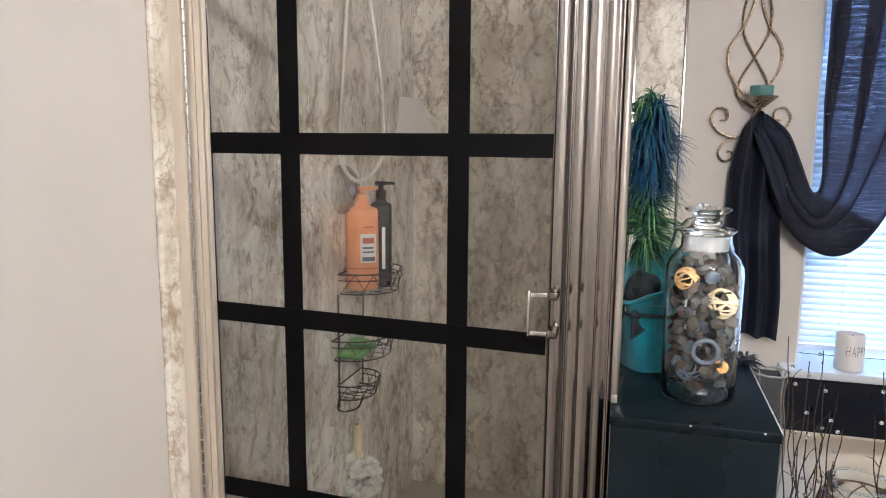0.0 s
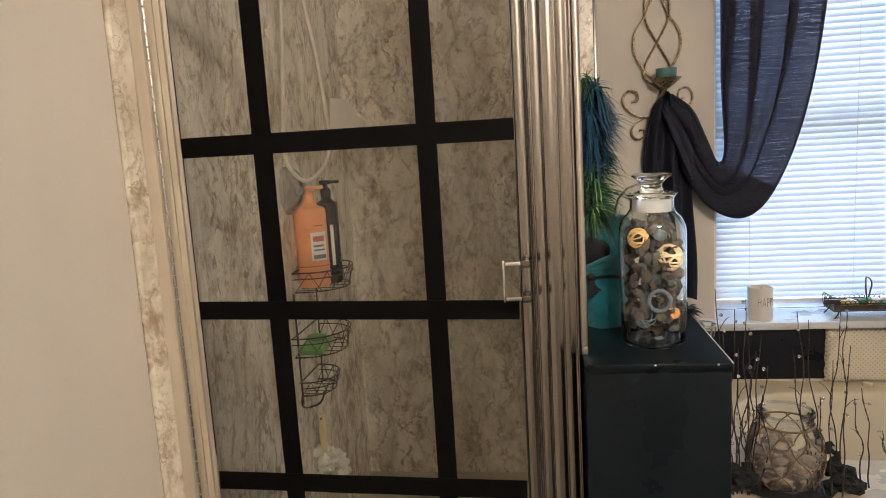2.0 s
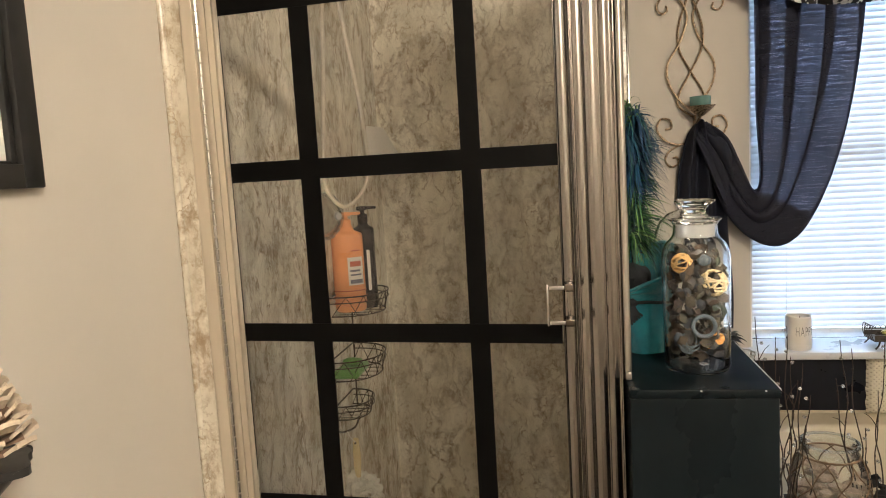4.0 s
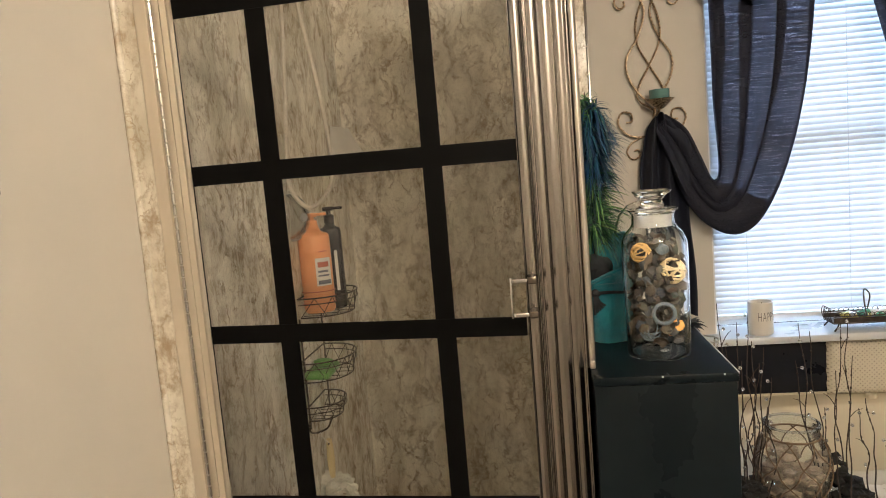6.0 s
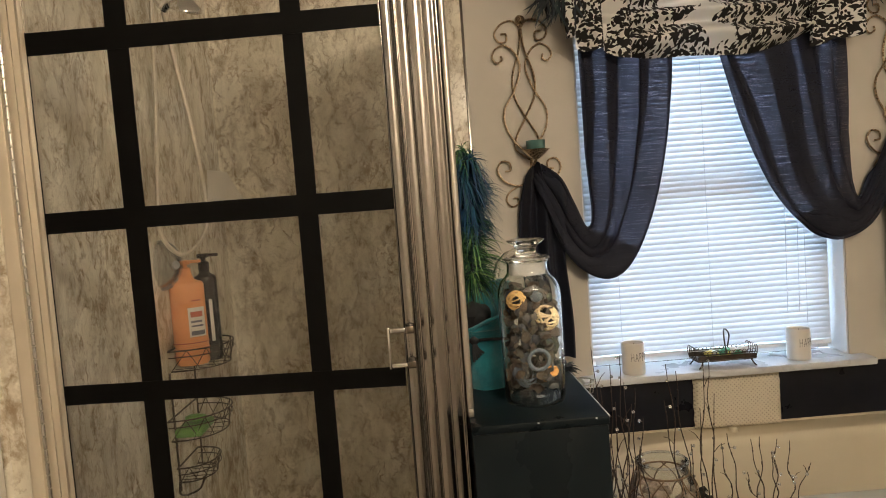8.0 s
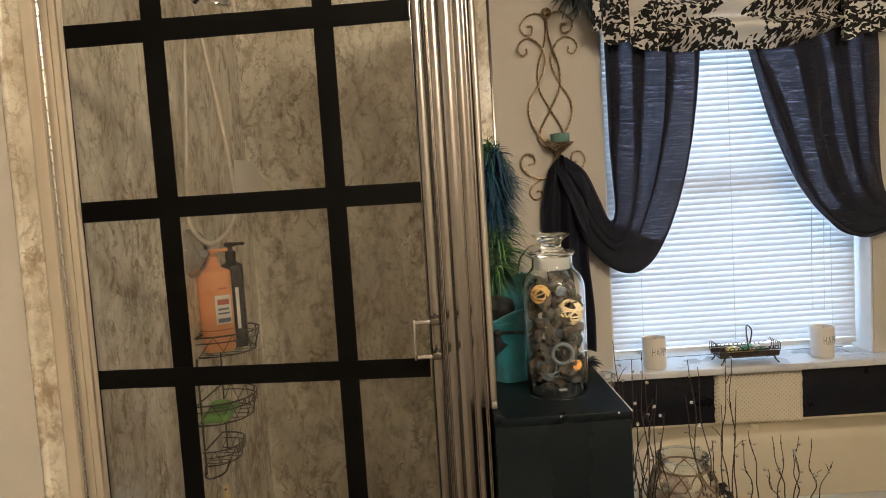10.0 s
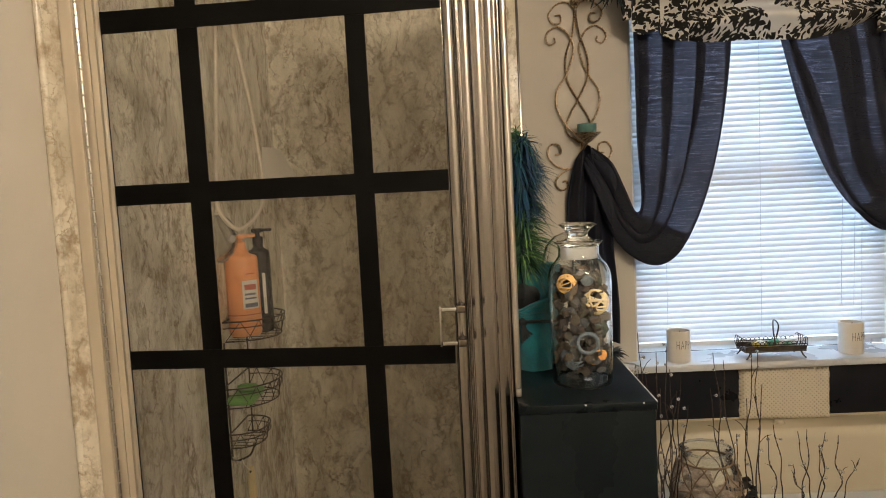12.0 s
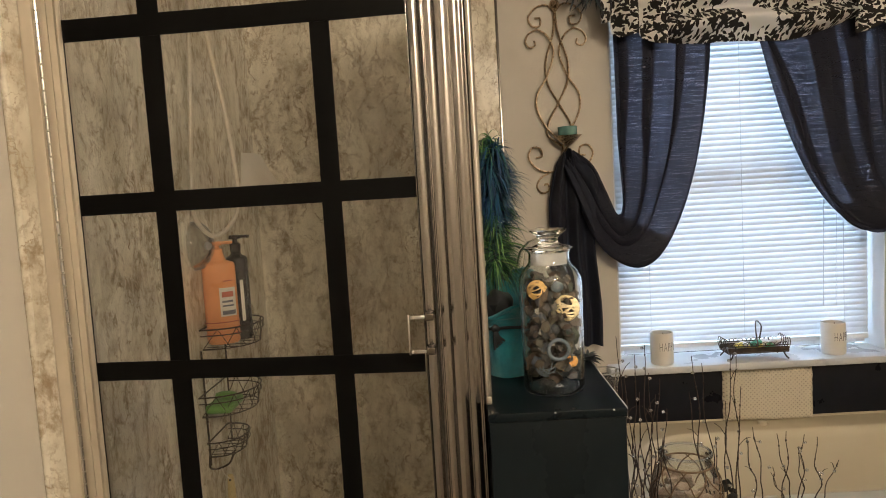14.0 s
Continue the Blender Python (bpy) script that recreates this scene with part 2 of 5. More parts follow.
def thin_glass(name, tint=(0.95, 0.96, 0.95), ior=1.45, rough=0.02, haze=0.0):
    m = bpy.data.materials.new(name)
    m.use_nodes = True
    t = m.node_tree
    t.nodes.clear()
    out = t.nodes.new("ShaderNodeOutputMaterial")
    tr = t.nodes.new("ShaderNodeBsdfTransparent")
    tr.inputs["Color"].default_value = (*tint, 1)
    gl = t.nodes.new("ShaderNodeBsdfGlossy")
    gl.inputs["Roughness"].default_value = rough
    fr = t.nodes.new("ShaderNodeFresnel")
    fr.inputs["IOR"].default_value = ior
    mx = t.nodes.new("ShaderNodeMixShader")
    t.links.new(fr.outputs["Fac"], mx.inputs["Fac"])
    body = tr.outputs["BSDF"]
    if haze:
        df = t.nodes.new("ShaderNodeBsdfDiffuse")
        df.inputs["Color"].default_value = (0.7, 0.69, 0.66, 1)
        m2 = t.nodes.new("ShaderNodeMixShader")
        m2.inputs["Fac"].default_value = haze
        t.links.new(body, m2.inputs[1])
        t.links.new(df.outputs["BSDF"], m2.inputs[2])
        body = m2.outputs["Shader"]
    t.links.new(body, mx.inputs[1])
    t.links.new(gl.outputs["BSDF"], mx.inputs[2])
    t.links.new(mx.outputs["Shader"], out.inputs["Surface"])
    return m


GLASS = thin_glass("shower_glass", (0.985, 0.985, 0.975), 1.35, 0.03, 0.012)
JARGLASS = thin_glass("jar_glass", (0.97, 0.985, 0.985), 1.20, 0.08, 0.085)
SOLIDGLASS = mat("clear_solid_glass", (0.97, 0.985, 0.985), 0.015, 0.0, Transmission_Weight=1.0, IOR=1.46)
CUPGLASS = thin_glass("clear_cup_plastic", (0.88, 0.87, 0.85), 1.22, 0.05, 0.14)
FROST = thin_glass("ground_glass", (0.9, 0.9, 0.9), 1.45, 0.3, 0.42)
WINGLASS = thin_glass("window_glass", (0.97, 0.98, 0.98), 1.3, 0.01)
CRYSTAL = mat("clear_bead", (0.95, 0.95, 0.95), 0.03, 0.0, Transmission_Weight=0.8)


def blind_material():
    m = mat("white_blind_slat", (0.62, 0.63, 0.64), 0.45)
    t, n, l, b = nodes(m)
    tl = n.new("ShaderNodeBsdfTranslucent")
    tl.inputs["Color"].default_value = (0.90, 0.90, 0.91, 1)
    mx = n.new("ShaderNodeMixShader")
    mx.inputs["Fac"].default_value = 0.29
    l.new(b.outputs["BSDF"], mx.inputs[1])
    l.new(tl.outputs["BSDF"], mx.inputs[2])
    l.new(mx.outputs["Shader"], n["Material Output"].inputs["Surface"])
    return m


BLIND = blind_material()


def sheer_material():
    """Dark voile with slubs across, which daylight comes through in places."""
    m = mat("navy_voile", (0.014, 0.015, 0.026), 0.85)
    t, n, l, b = nodes(m)
    c = noise_node(t, 60, 4, 0.6, 0.15, (0.28, 0.28, 5.6))
    f = noise_node(t, 260, 2, 0.5, 0.0, (1.0, 1.0, 1.6), (0, 0, 0), (4, 4, 4))
    a = ramp(t, c.outputs["Fac"], [(0.36, (0.062,) * 3), (0.54, (0.12,) * 3), (0.70, (0.205,) * 3)])
    a2 = ramp(t, f.outputs["Fac"], [(0.35, (0.4,) * 3), (0.65, (1.0,) * 3)])
    fac = mix(t, 1.0, a.outputs["Color"], a2.outputs["Color"], "MULTIPLY")
    l.new(ramp(t, c.outputs["Fac"], [(0.35, (0.005, 0.006, 0.014)), (0.65, (0.012, 0.014, 0.031))]).outputs["Color"], b.inputs["Base Color"])
    tr = n.new("ShaderNodeBsdfTransparent")
    tr.inputs["Color"].default_value = (0.80, 0.79, 0.98, 1)
    mx = n.new("ShaderNodeMixShader")
    l.new(fac, mx.inputs["Fac"])
    l.new(b.outputs["BSDF"], mx.inputs[1])
    l.new(tr.outputs["BSDF"], mx.inputs[2])
    l.new(mx.outputs["Shader"], n["Material Output"].inputs["Surface"])
    return m


VOILE = sheer_material()
SCARF = varied("navy_gathered_voile", (0.0055, 0.0075, 0.018), (0.010, 0.013, 0.028), 20, 0.85, bumps=0.4, dist=0.002)


def valance_material():
    """Off-white cotton printed with black leaves lying every way."""
    m = mat("leaf_print_cotton", (0.7, 0.68, 0.62), 0.85)
    t, n, l, b = nodes(m)
    c = n.new("ShaderNodeTexCoord")
    sep = n.new("ShaderNodeSeparateXYZ")
    l.new(c.outputs["Object"], sep.inputs["Vector"])
    flat = n.new("ShaderNodeCombineXYZ")
    l.new(sep.outputs["X"], flat.inputs["X"])
    l.new(sep.outputs["Z"], flat.inputs["Y"])

    def calc(kind, p, q, clamp=False):
        k = n.new("ShaderNodeMath")
        k.operation, k.use_clamp = kind, clamp
        for j, v in enumerate((p, q)):
            if isinstance(v, (int, float)):
                k.inputs[j].default_value = v
            else:
                l.new(v, k.inputs[j])
        return k.outputs[0]

    pat = None
    for scale, half_len, half_wid, off in ((25, 0.0200, 0.0080, 0.0), (30, 0.0175, 0.0066, 3.3), (34, 0.0155, 0.0060, 7.9), (50, 0.0110, 0.0044, 11.7), (58, 0.0100, 0.0040, 17.9), (70, 0.0085, 0.0036, 23.1)):
        mv = n.new("ShaderNodeVectorMath")
        mv.operation = "ADD"
        mv.inputs[1].default_value = (off, off * 0.7, 0)
        l.new(flat.outputs["Vector"], mv.inputs[0])
        vo = n.new("ShaderNodeTexVoronoi")
        vo.voronoi_dimensions = "2D"
        vo.inputs["Scale"].default_value = scale
        l.new(mv.outputs["Vector"], vo.inputs["Vector"])
        df = n.new("ShaderNodeVectorMath")
        df.operation = "SUBTRACT"
        l.new(mv.outputs["Vector"], df.inputs[0])
        l.new(vo.outputs["Position"], df.inputs[1])
        rgb = n.new("ShaderNodeSeparateColor")
        l.new(vo.outputs["Color"], rgb.inputs["Color"])
        rot = n.new("ShaderNodeVectorRotate")
        rot.rotation_type = "Z_AXIS"
        l.new(df.outputs["Vector"], rot.inputs["Vector"])
        l.new(calc("MULTIPLY", rgb.outputs["Red"], 6.283), rot.inputs["Angle"])
        q = n.new("ShaderNodeSeparateXYZ")
        l.new(rot.outputs["Vector"], q.inputs["Vector"])
        ex = calc("POWER", calc("DIVIDE", calc("ABSOLUTE", q.outputs["X"], 0), half_len), 1.6)
        ey = calc("DIVIDE", calc("ABSOLUTE", q.outputs["Y"], 0), half_wid)
        inside = calc("LESS_THAN", calc("ADD", ex, ey), 1.0)
        shown = calc("MULTIPLY", inside, calc("GREATER_THAN", rgb.outputs["Green"], 0.46))
        pat = shown if pat is None else calc("MAXIMUM", pat, shown)
    bare = noise_node(t, 5.5, 2, 0.5, 0.3)
    pat = calc("MULTIPLY", pat, calc("GREATER_THAN", bare.outputs["Fac"], 0.41))
    l.new(mix(t, pat, (0.82, 0.80, 0.76), (0.014, 0.012, 0.011)), b.inputs["Base Color"])
    f = noise_node(t, 300, 2)
    bump(m, f.outputs["Fac"], 0.2, 0.001)
    tl = n.new("ShaderNodeBsdfTranslucent")
    l.new(mix(t, pat, (0.6, 0.6, 0.6), (0.01, 0.01, 0.01)), tl.inputs["Color"])
    mx = n.new("ShaderNodeMixShader")
    mx.inputs["Fac"].default_value = 0.18
    l.new(b.outputs["BSDF"], mx.inputs[1])
    l.new(tl.outputs["BSDF"], mx.inputs[2])
    l.new(mx.outputs["Shader"], n["Material Output"].inputs["Surface"])
    return m


PRINT = valance_material()


def pad_material():
    m = mat("honeycomb_pad", (0.62, 0.56, 0.45), 0.8)
    t, n, l, b = nodes(m)
    c = n.new("ShaderNodeTexCoord")
    vo = n.new("ShaderNodeTexVoronoi")
    vo.inputs["Scale"].default_value = 95
    vo.inputs["Randomness"].default_value = 0.10
    mp = n.new("ShaderNodeMapping")
    mp.inputs["Rotation"].default_value = (0, radians(45), 0)
    mp.inputs["Scale"].default_value = (1.0, 0.05, 1.0)
    l.new(c.outputs["Object"], mp.inputs["Vector"])
    l.new(mp.outputs["Vector"], vo.inputs["Vector"])
    r = ramp(t, vo.outputs["Distance"], [(0.12, (0.30, 0.26, 0.20)), (0.38, (0.68, 0.61, 0.49))])
    l.new(r.outputs["Color"], b.inputs["Base Color"])
    bump(m, vo.outputs["Distance"], 0.8, 0.004)
    return m


PAD = pad_material()


# ---- mesh helpers ----
def B():
    return bmesh.new()


def box(bm, x0, x1, y0, y1, z0, z1, bevel=0.0, seg=2):
    r = bmesh.ops.create_cube(bm, size=1)
    for v in r["verts"]:
        v.co = Vector((x0 + (v.co.x + 0.5) * (x1 - x0), y0 + (v.co.y + 0.5) * (y1 - y0), z0 + (v.co.z + 0.5) * (z1 - z0)))
    if bevel:
        es = list({e for v in r["verts"] for e in v.link_edges})
        bmesh.ops.bevel(bm, geom=es, offset=bevel, segments=seg, affect="EDGES", profile=0.5)
    return bm


def lathe(bm, prof, cx=0, cy=0, cz=0, seg=40, sx=1.0, sy=1.0, close=False):
    rings = []
    for r, z in prof:
        rings.append([bm.verts.new((cx + r * sx * math.cos(2 * math.pi * k / seg), cy + r * sy * math.sin(2 * math.pi * k / seg), cz + z)) for k in range(seg)])
    for a, b in zip(rings, rings[1:]):
        for k in range(seg):
            bm.faces.new((a[k], a[(k + 1) % seg], b[(k + 1) % seg], b[k]))
    if close:
        bm.faces.new(list(reversed(rings[0])))
        bm.faces.new(rings[-1])
    return bm


def smooth_path(pts, steps=8):
    """Catmull-Rom through the points."""
    P = [Vector(p) for p in pts]
    P = [2 * P[0] - P[1]] + P + [2 * P[-1] - P[-2]]
    out = []
    for k in range(1, len(P) - 2):
        for s in range(steps):
            t = s / steps
            a, b, c, d = P[k - 1], P[k], P[k + 1], P[k + 2]
            out.append(0.5 * (2 * b + (c - a) * t + (2 * a - 5 * b + 4 * c - d) * t * t + (3 * b - a - 3 * c + d) * t ** 3))
    out.append(P[-2])
    return out


def tube(bm, path, r, seg=8, taper=None, closed=False):
    path = [Vector(p) for p in path]
    n = len(path)
    rings = []
    up = Vector((0.13, 0.94, 0.31))
    for k in range(n):
        if closed:
            d = path[(k + 1) % n] - path[k - 1]
        else:
            d = path[min(k + 1, n - 1)] - path[max(k - 1, 0)]
        d = d.normalized() if d.length > 1e-9 else Vector((0, 0, 1))
        a = d.cross(up)
        a = a.normalized() if a.length > 1e-4 else d.orthogonal().normalized()
        up = a.cross(d).normalized()
        rr = r if taper is None else r + (taper - r) * k / (n - 1)
        rings.append([bm.verts.new(path[k] + rr * (math.cos(2 * math.pi * j / seg) * a + math.sin(2 * math.pi * j / seg) * up)) for j in range(seg)])
    pairs = list(zip(rings, rings[1:])) + ([(rings[-1], rings[0])] if closed else [])
    for a, b in pairs:
        for j in range(seg):
            bm.faces.new((a[j], a[(j + 1) % seg], b[(j + 1) % seg], b[j]))
    if not closed:
        bm.faces.new(list(reversed(rings[0])))
        bm.faces.new(rings[-1])
    return bm


def sheet(bm, f, nu, nv):
    g = [[bm.verts.new(f(i / nu, j / nv)) for j in range(nv + 1)] for i in range(nu + 1)]
    for i in range(nu):
        for j in range(nv):
            bm.faces.new((g[i][j], g[i + 1][j], g[i + 1][j + 1], g[i][j + 1]))
    return bm


def extrude_profile(bm, pts, z0, z1):
    """An upright bar whose plan is the closed outline pts."""
    lo = [bm.verts.new((x, y, z0)) for x, y in pts]
    hi = [bm.verts.new((x, y, z1)) for x, y in pts]
    n = len(pts)
    for k in range(n):
        bm.faces.new((lo[k], lo[(k + 1) % n], hi[(k + 1) % n], hi[k]))
    bm.faces.new(list(reversed(lo)))
    bm.faces.new(hi)
    return bm


def blob(bm, c, r, squash=(1, 1, 1), seed=0, rough=0.25, sub=2):
    q = bmesh.ops.create_icosphere(bm, subdivisions=sub, radius=1)
    for v in q["verts"]:
        k = 1 + rough * noise.noise(v.co * 1.7 + Vector((seed * 3.1, seed * 1.7, seed)))
        v.co = Vector((c[0] + v.co.x * r * squash[0] * k, c[1] + v.co.y * r * squash[1] * k, c[2] + v.co.z * r * squash[2] * k))
    return bm


def part(name, bm, material, parent=None, label="", smooth=True, angle=40):
    bmesh.ops.recalc_face_normals(bm, faces=bm.faces)
    me = bpy.data.meshes.new(name)
    bm.to_mesh(me)
    bm.free()
    me.materials.append(material)
    if smooth:
        me.shade_smooth()
        me.set_sharp_from_angle(angle=radians(angle))
    ob = new(name, me)
    if parent:
        ob.parent = parent
    if label:
        ob["label"] = label
    return ob


def thing(name, label, category, at=(0, 0, 0), group=""):
    ob = new(name)
    ob.empty_display_size = 0.05
    return tagged(ob, label, category, group)


def settle(m, known):
    """Moves and scales all things made since known, a set of objects, by m."""
    for ob in list(scene.objects):
        if ob.parent is None and ob not in known and ob.type != "CAMERA":
            ob.matrix_basis = m @ ob.matrix_basis


def structure(ob, label, category):
    return tagged(ob, label, category, kind="structure")


# ---- the room ----
X0, X1, Y0, ZF, ZC = -0.1315, 3.27, -2.3, -0.12, 2.5
structure(part("floor", box(B(), X0 - 0.1, X1 + 0.1, Y0 - 0.1, WALL_BACK + 0.1, ZF - 0.1, ZF), FLOOR), "plain brownish bathroom floor covering", "floor")
structure(part("ceiling", box(B(), X0 - 0.1, X1 + 0.1, Y0 - 0.1, WALL_BACK + 0.25, ZC, ZC + 0.1), CEIL), "plain white painted bathroom ceiling", "ceiling")
structure(part("wall_south", box(B(), X0, X1, Y0 - 0.1, Y0, ZF, ZC), PAINT), "plain warm off-white painted wall", "wall")
structure(part("wall_west", box(B(), X0 - 0.1, X0, Y0 - 0.1, 0.10, ZF, ZC), PAINT), "smooth warm off-white painted wall beside the shower", "wall")
structure(part("wall_east", box(B(), X1, X1 + 0.1, Y0 - 0.1, WALL_BACK + 0.25, ZF, ZC), PAINT), "plain warm off-white painted wall", "wall")

# window wall, opening and hangings: moved back and scaled to fit the camera's view
WINDOW_FIT = Matrix.Translation((-0.179, 0.329, -0.2888)) @ Matrix.Scale(1.1914, 4)
PF, PC, PX1 = 0.142, 2.341, 2.895
known = set(scene.objects)
WX0, WX1, WZ0, WZ1 = 1.325, 2.268, 0.775, 2.08
bm = B()
box(bm, 0.94, WX0, WALL_Y, WALL_Y + 0.2, PF, PC)
box(bm, WX1, PX1, WALL_Y, WALL_Y + 0.2, PF, PC)
box(bm, WX0, WX1, WALL_Y, WALL_Y + 0.2, PF, WZ0 - 0.028)
box(bm, WX0, WX1, WALL_Y, WALL_Y + 0.2, WZ1, PC)
structure(part("wall_window", bm, PAINT), "warm off-white painted wall with a window opening", "wall")
structure(part("window_reveal", box(box(B(), WX1 - 0.006, WX1 - 0.001, WALL_Y + 0.004, WALL_Y + 0.15, WZ0, WZ1), WX0 + 0.001, WX0 + 0.006, WALL_Y + 0.004, WALL_Y + 0.15, WZ0, WZ1), WHITE),
          "white painted sides of the window recess", "window reveal")
settle(WINDOW_FIT, known)

# shower walls
structure(part("wall_shower_back", box(B(), -0.131, 0.94, WALL_BACK - 0.012, WALL_BACK + 0.2, ZF, ZC), MARBLE), "glossy marble-print shower panel, cream with brown veins", "wall")
structure(part("wall_shower_side", box(B(), -0.131, -0.094, 0.101, WALL_BACK - 0.013, ZF, ZC), MARBLE), "glossy marble-print shower panel, cream with brown veins", "wall")
structure(part("trim_panel_edge", box(B(), 0.9405, 0.951, WALL_BACK - 0.017, WALL_BACK - 0.001, ZF, ZC, 0.002), CHROME), "slim chrome edge trim on the marble panel", "trim")
# Added fillet, standing in for a highlight along the corner.
structure(part("trim_corner_seam", extrude_profile(B(), [(-0.0935, WALL_BACK - 0.0125), (-0.0935, WALL_BACK - 0.019), (-0.0885, WALL_BACK - 0.0155), (-0.087, WALL_BACK - 0.0125)], ZF, ZC), MARBLE), "thin marble-print fillet added along the shower corner", "trim")
structure(part("shower_pan", box(B(), -0.131, 0.775, 0.03, WALL_BACK - 0.013, ZF, -0.035, 0.01), TUB), "cream acrylic shower floor pan", "shower pan")

# marble return beside the door
bm = B()
pts = [(-0.1240, 0.095), (-0.1240, -0.018)]
pts += [(-0.1170 - 0.0070 * math.cos(a), -0.014 - 0.008 * math.sin(a)) for a in (0.7, 1.1, 1.57, 2.0, 2.5)]
pts += [(-0.1100, -0.014), (-0.076, -0.014), (-0.076, 0.095)]
strip = structure(part("trim_marble_return", extrude_profile(bm, [(x + 0.9, y) for x, y in pts], 1.1 + ZF, 1.1 + ZC), MARBLE_DIMMED), "marble-print return strip beside the shower door", "trim")
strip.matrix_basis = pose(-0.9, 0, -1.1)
# Wedge added so the wall's edge fits the camera's view.
structure(part("trim_wall_edge", extrude_profile(B(), [(-0.1313, 0.095), (-0.1313, -0.12), (-0.130, -0.07), (-0.1255, -0.024), (-0.1245, -0.019), (-0.1245, 0.095)], ZF, ZC), PAINT), "warm off-white painted wedge added against the marble strip", "trim")


# ---- shower enclosure ----
def fluted(x0, x1, ys, depth=0.03, bow=0.006, n=7):
    """A closed plan of rounded ridges between the marks ys = (x, y of the groove)."""
    pts = [(x0, depth)]
    for (xa, ya, b), (xb, yb, _) in zip(ys, ys[1:]):
        for k in range(n):
            s = k / n
            pts.append((xa + (xb - xa) * s, ya + (yb - ya) * s - b * math.sin(math.pi * s)))
    pts.append((ys[-1][0], ys[-1][1]))
    pts.append((x1, depth))
    return pts


DOOR_TOP, DOOR_BOT = 2.02, 0.14
encl = thing("shower_enclosure", "chrome framed shower enclosure with fluted corner post", "shower frame")
part("hinge_channel", extrude_profile(B(), fluted(-0.0755, -0.0440, [(-0.0755, -0.016, 0.0), (-0.072, -0.020, 0.0), (-0.049, -0.020, 0.001), (-0.0470, -0.017, 0.0), (-0.0455, -0.020, 0.0), (-0.0440, -0.012, 0.0)]), 0.09, 2.08), ALMOND, encl, "satin almond aluminium wall channel")
pin = part("hinge_pin", tube(B(), [(-0.0390, -0.020, 0.12), (-0.0390, -0.020, 2.04)], 0.0026, 8), CHROME_DULL, encl, "piano hinge pin")
bm = B()
lathe(bm, [(0.0002, 0), (0.0032, 0.0), (0.0040, 0.0008), (0.0040, 0.0222), (0.0032, 0.0230), (0.0002, 0.0230)], 0, 0, 0, 10)
km = bpy.data.meshes.new("hinge_knuckle")
bm.to_mesh(km)
bm.free()
km.materials.append(POLISHED)
km.shade_smooth()
km.set_sharp_from_angle(angle=radians(40))
for k in range(76):
    kn = new("hinge_knuckle", km)
    kn.parent = pin
    kn.matrix_basis = pose(-0.0390, -0.020, 0.12 + 0.0252 * k)
part("hinge_leaf", extrude_profile(B(), [(-0.0435, -0.010), (-0.034, -0.014), (-0.0235, -0.014), (-0.0235, 0.015), (-0.0435, 0.015)], 0.12, 2.04), ALMOND, encl)
# Dark strip stands in for the dark gap beside the hinge leaf.
part("hinge_gap", box(B(), -0.0233, -0.0225, -0.004, 0.012, 0.12, 2.04), GAP_STRIP, encl, "dark strip in the door gap")
part("strike_jamb", extrude_profile(B(), fluted(0.6925, 0.7175, [(0.6925, -0.008, 0.002), (0.6955, -0.010, 0.0), (0.6965, -0.003, 0.0), (0.6985, -0.003, 0.0), (0.6995, -0.008, 0.004), (0.7175, -0.006, 0)]), 0.09, 2.08), CHROME, encl)
# Dark strip added for the dark line between stile and jamb.
part("strike_strip", box(B(), 0.6895, 0.692, -0.004, 0.02, 0.12, 2.04), GAP_STRIP, encl, "dark strip in the door gap")
part("corner_post", extrude_profile(B(), fluted(0.718, 0.777, [(0.718, -0.006, 0.0), (0.7195, -0.011, 0.0045), (0.7435, -0.011, 0.0), (0.7445, -0.003, 0.0), (0.7465, -0.003, 0.0), (0.7475, -0.011, 0.0040), (0.7640, -0.011, -0.002), (0.7715, -0.013, 0.003), (0.777, -0.006, 0)], 0.05), 0.09, 2.08), CHROME, encl)
bm = B()
extrude_profile(bm, fluted(0.7775, 0.790, [(0.7775, -0.012, 0.004), (0.790, -0.010, 0)], 0.03), 1.0085, 2.08)
part("side_channel", bm, CHROME_DULL, encl)
part("channel_cap", box(B(), 0.7775, 0.7895, -0.016, 0.028, 0.9915, 1.008, 0.003), CHROME_DULL, encl, "small dull end cap")
part("top_rail", box(B(), -0.0795, 0.79, -0.02, 0.05, 2.081, 2.12, 0.004), CHROME, encl)
part("side_rail", box(B(), 0.762, 0.776, 0.052, WALL_BACK - 0.013, 2.081, 2.12, 0.003), CHROME, encl)
part("side_sill", box(B(), 0.762, 0.776, 0.052, WALL_BACK - 0.013, 0.09, 0.12, 0.003), CHROME, encl)
part("side_pane", box(B(), 0.767, 0.771, 0.052, WALL_BACK - 0.016, 0.121, 2.080), GLASS, encl, "clear glass side pane")
part("wall_channel", box(B(), 0.760, 0.777, WALL_BACK - 0.036, WALL_BACK - 0.0165, 0.121, 2.080, 0.002), CHROME, encl)

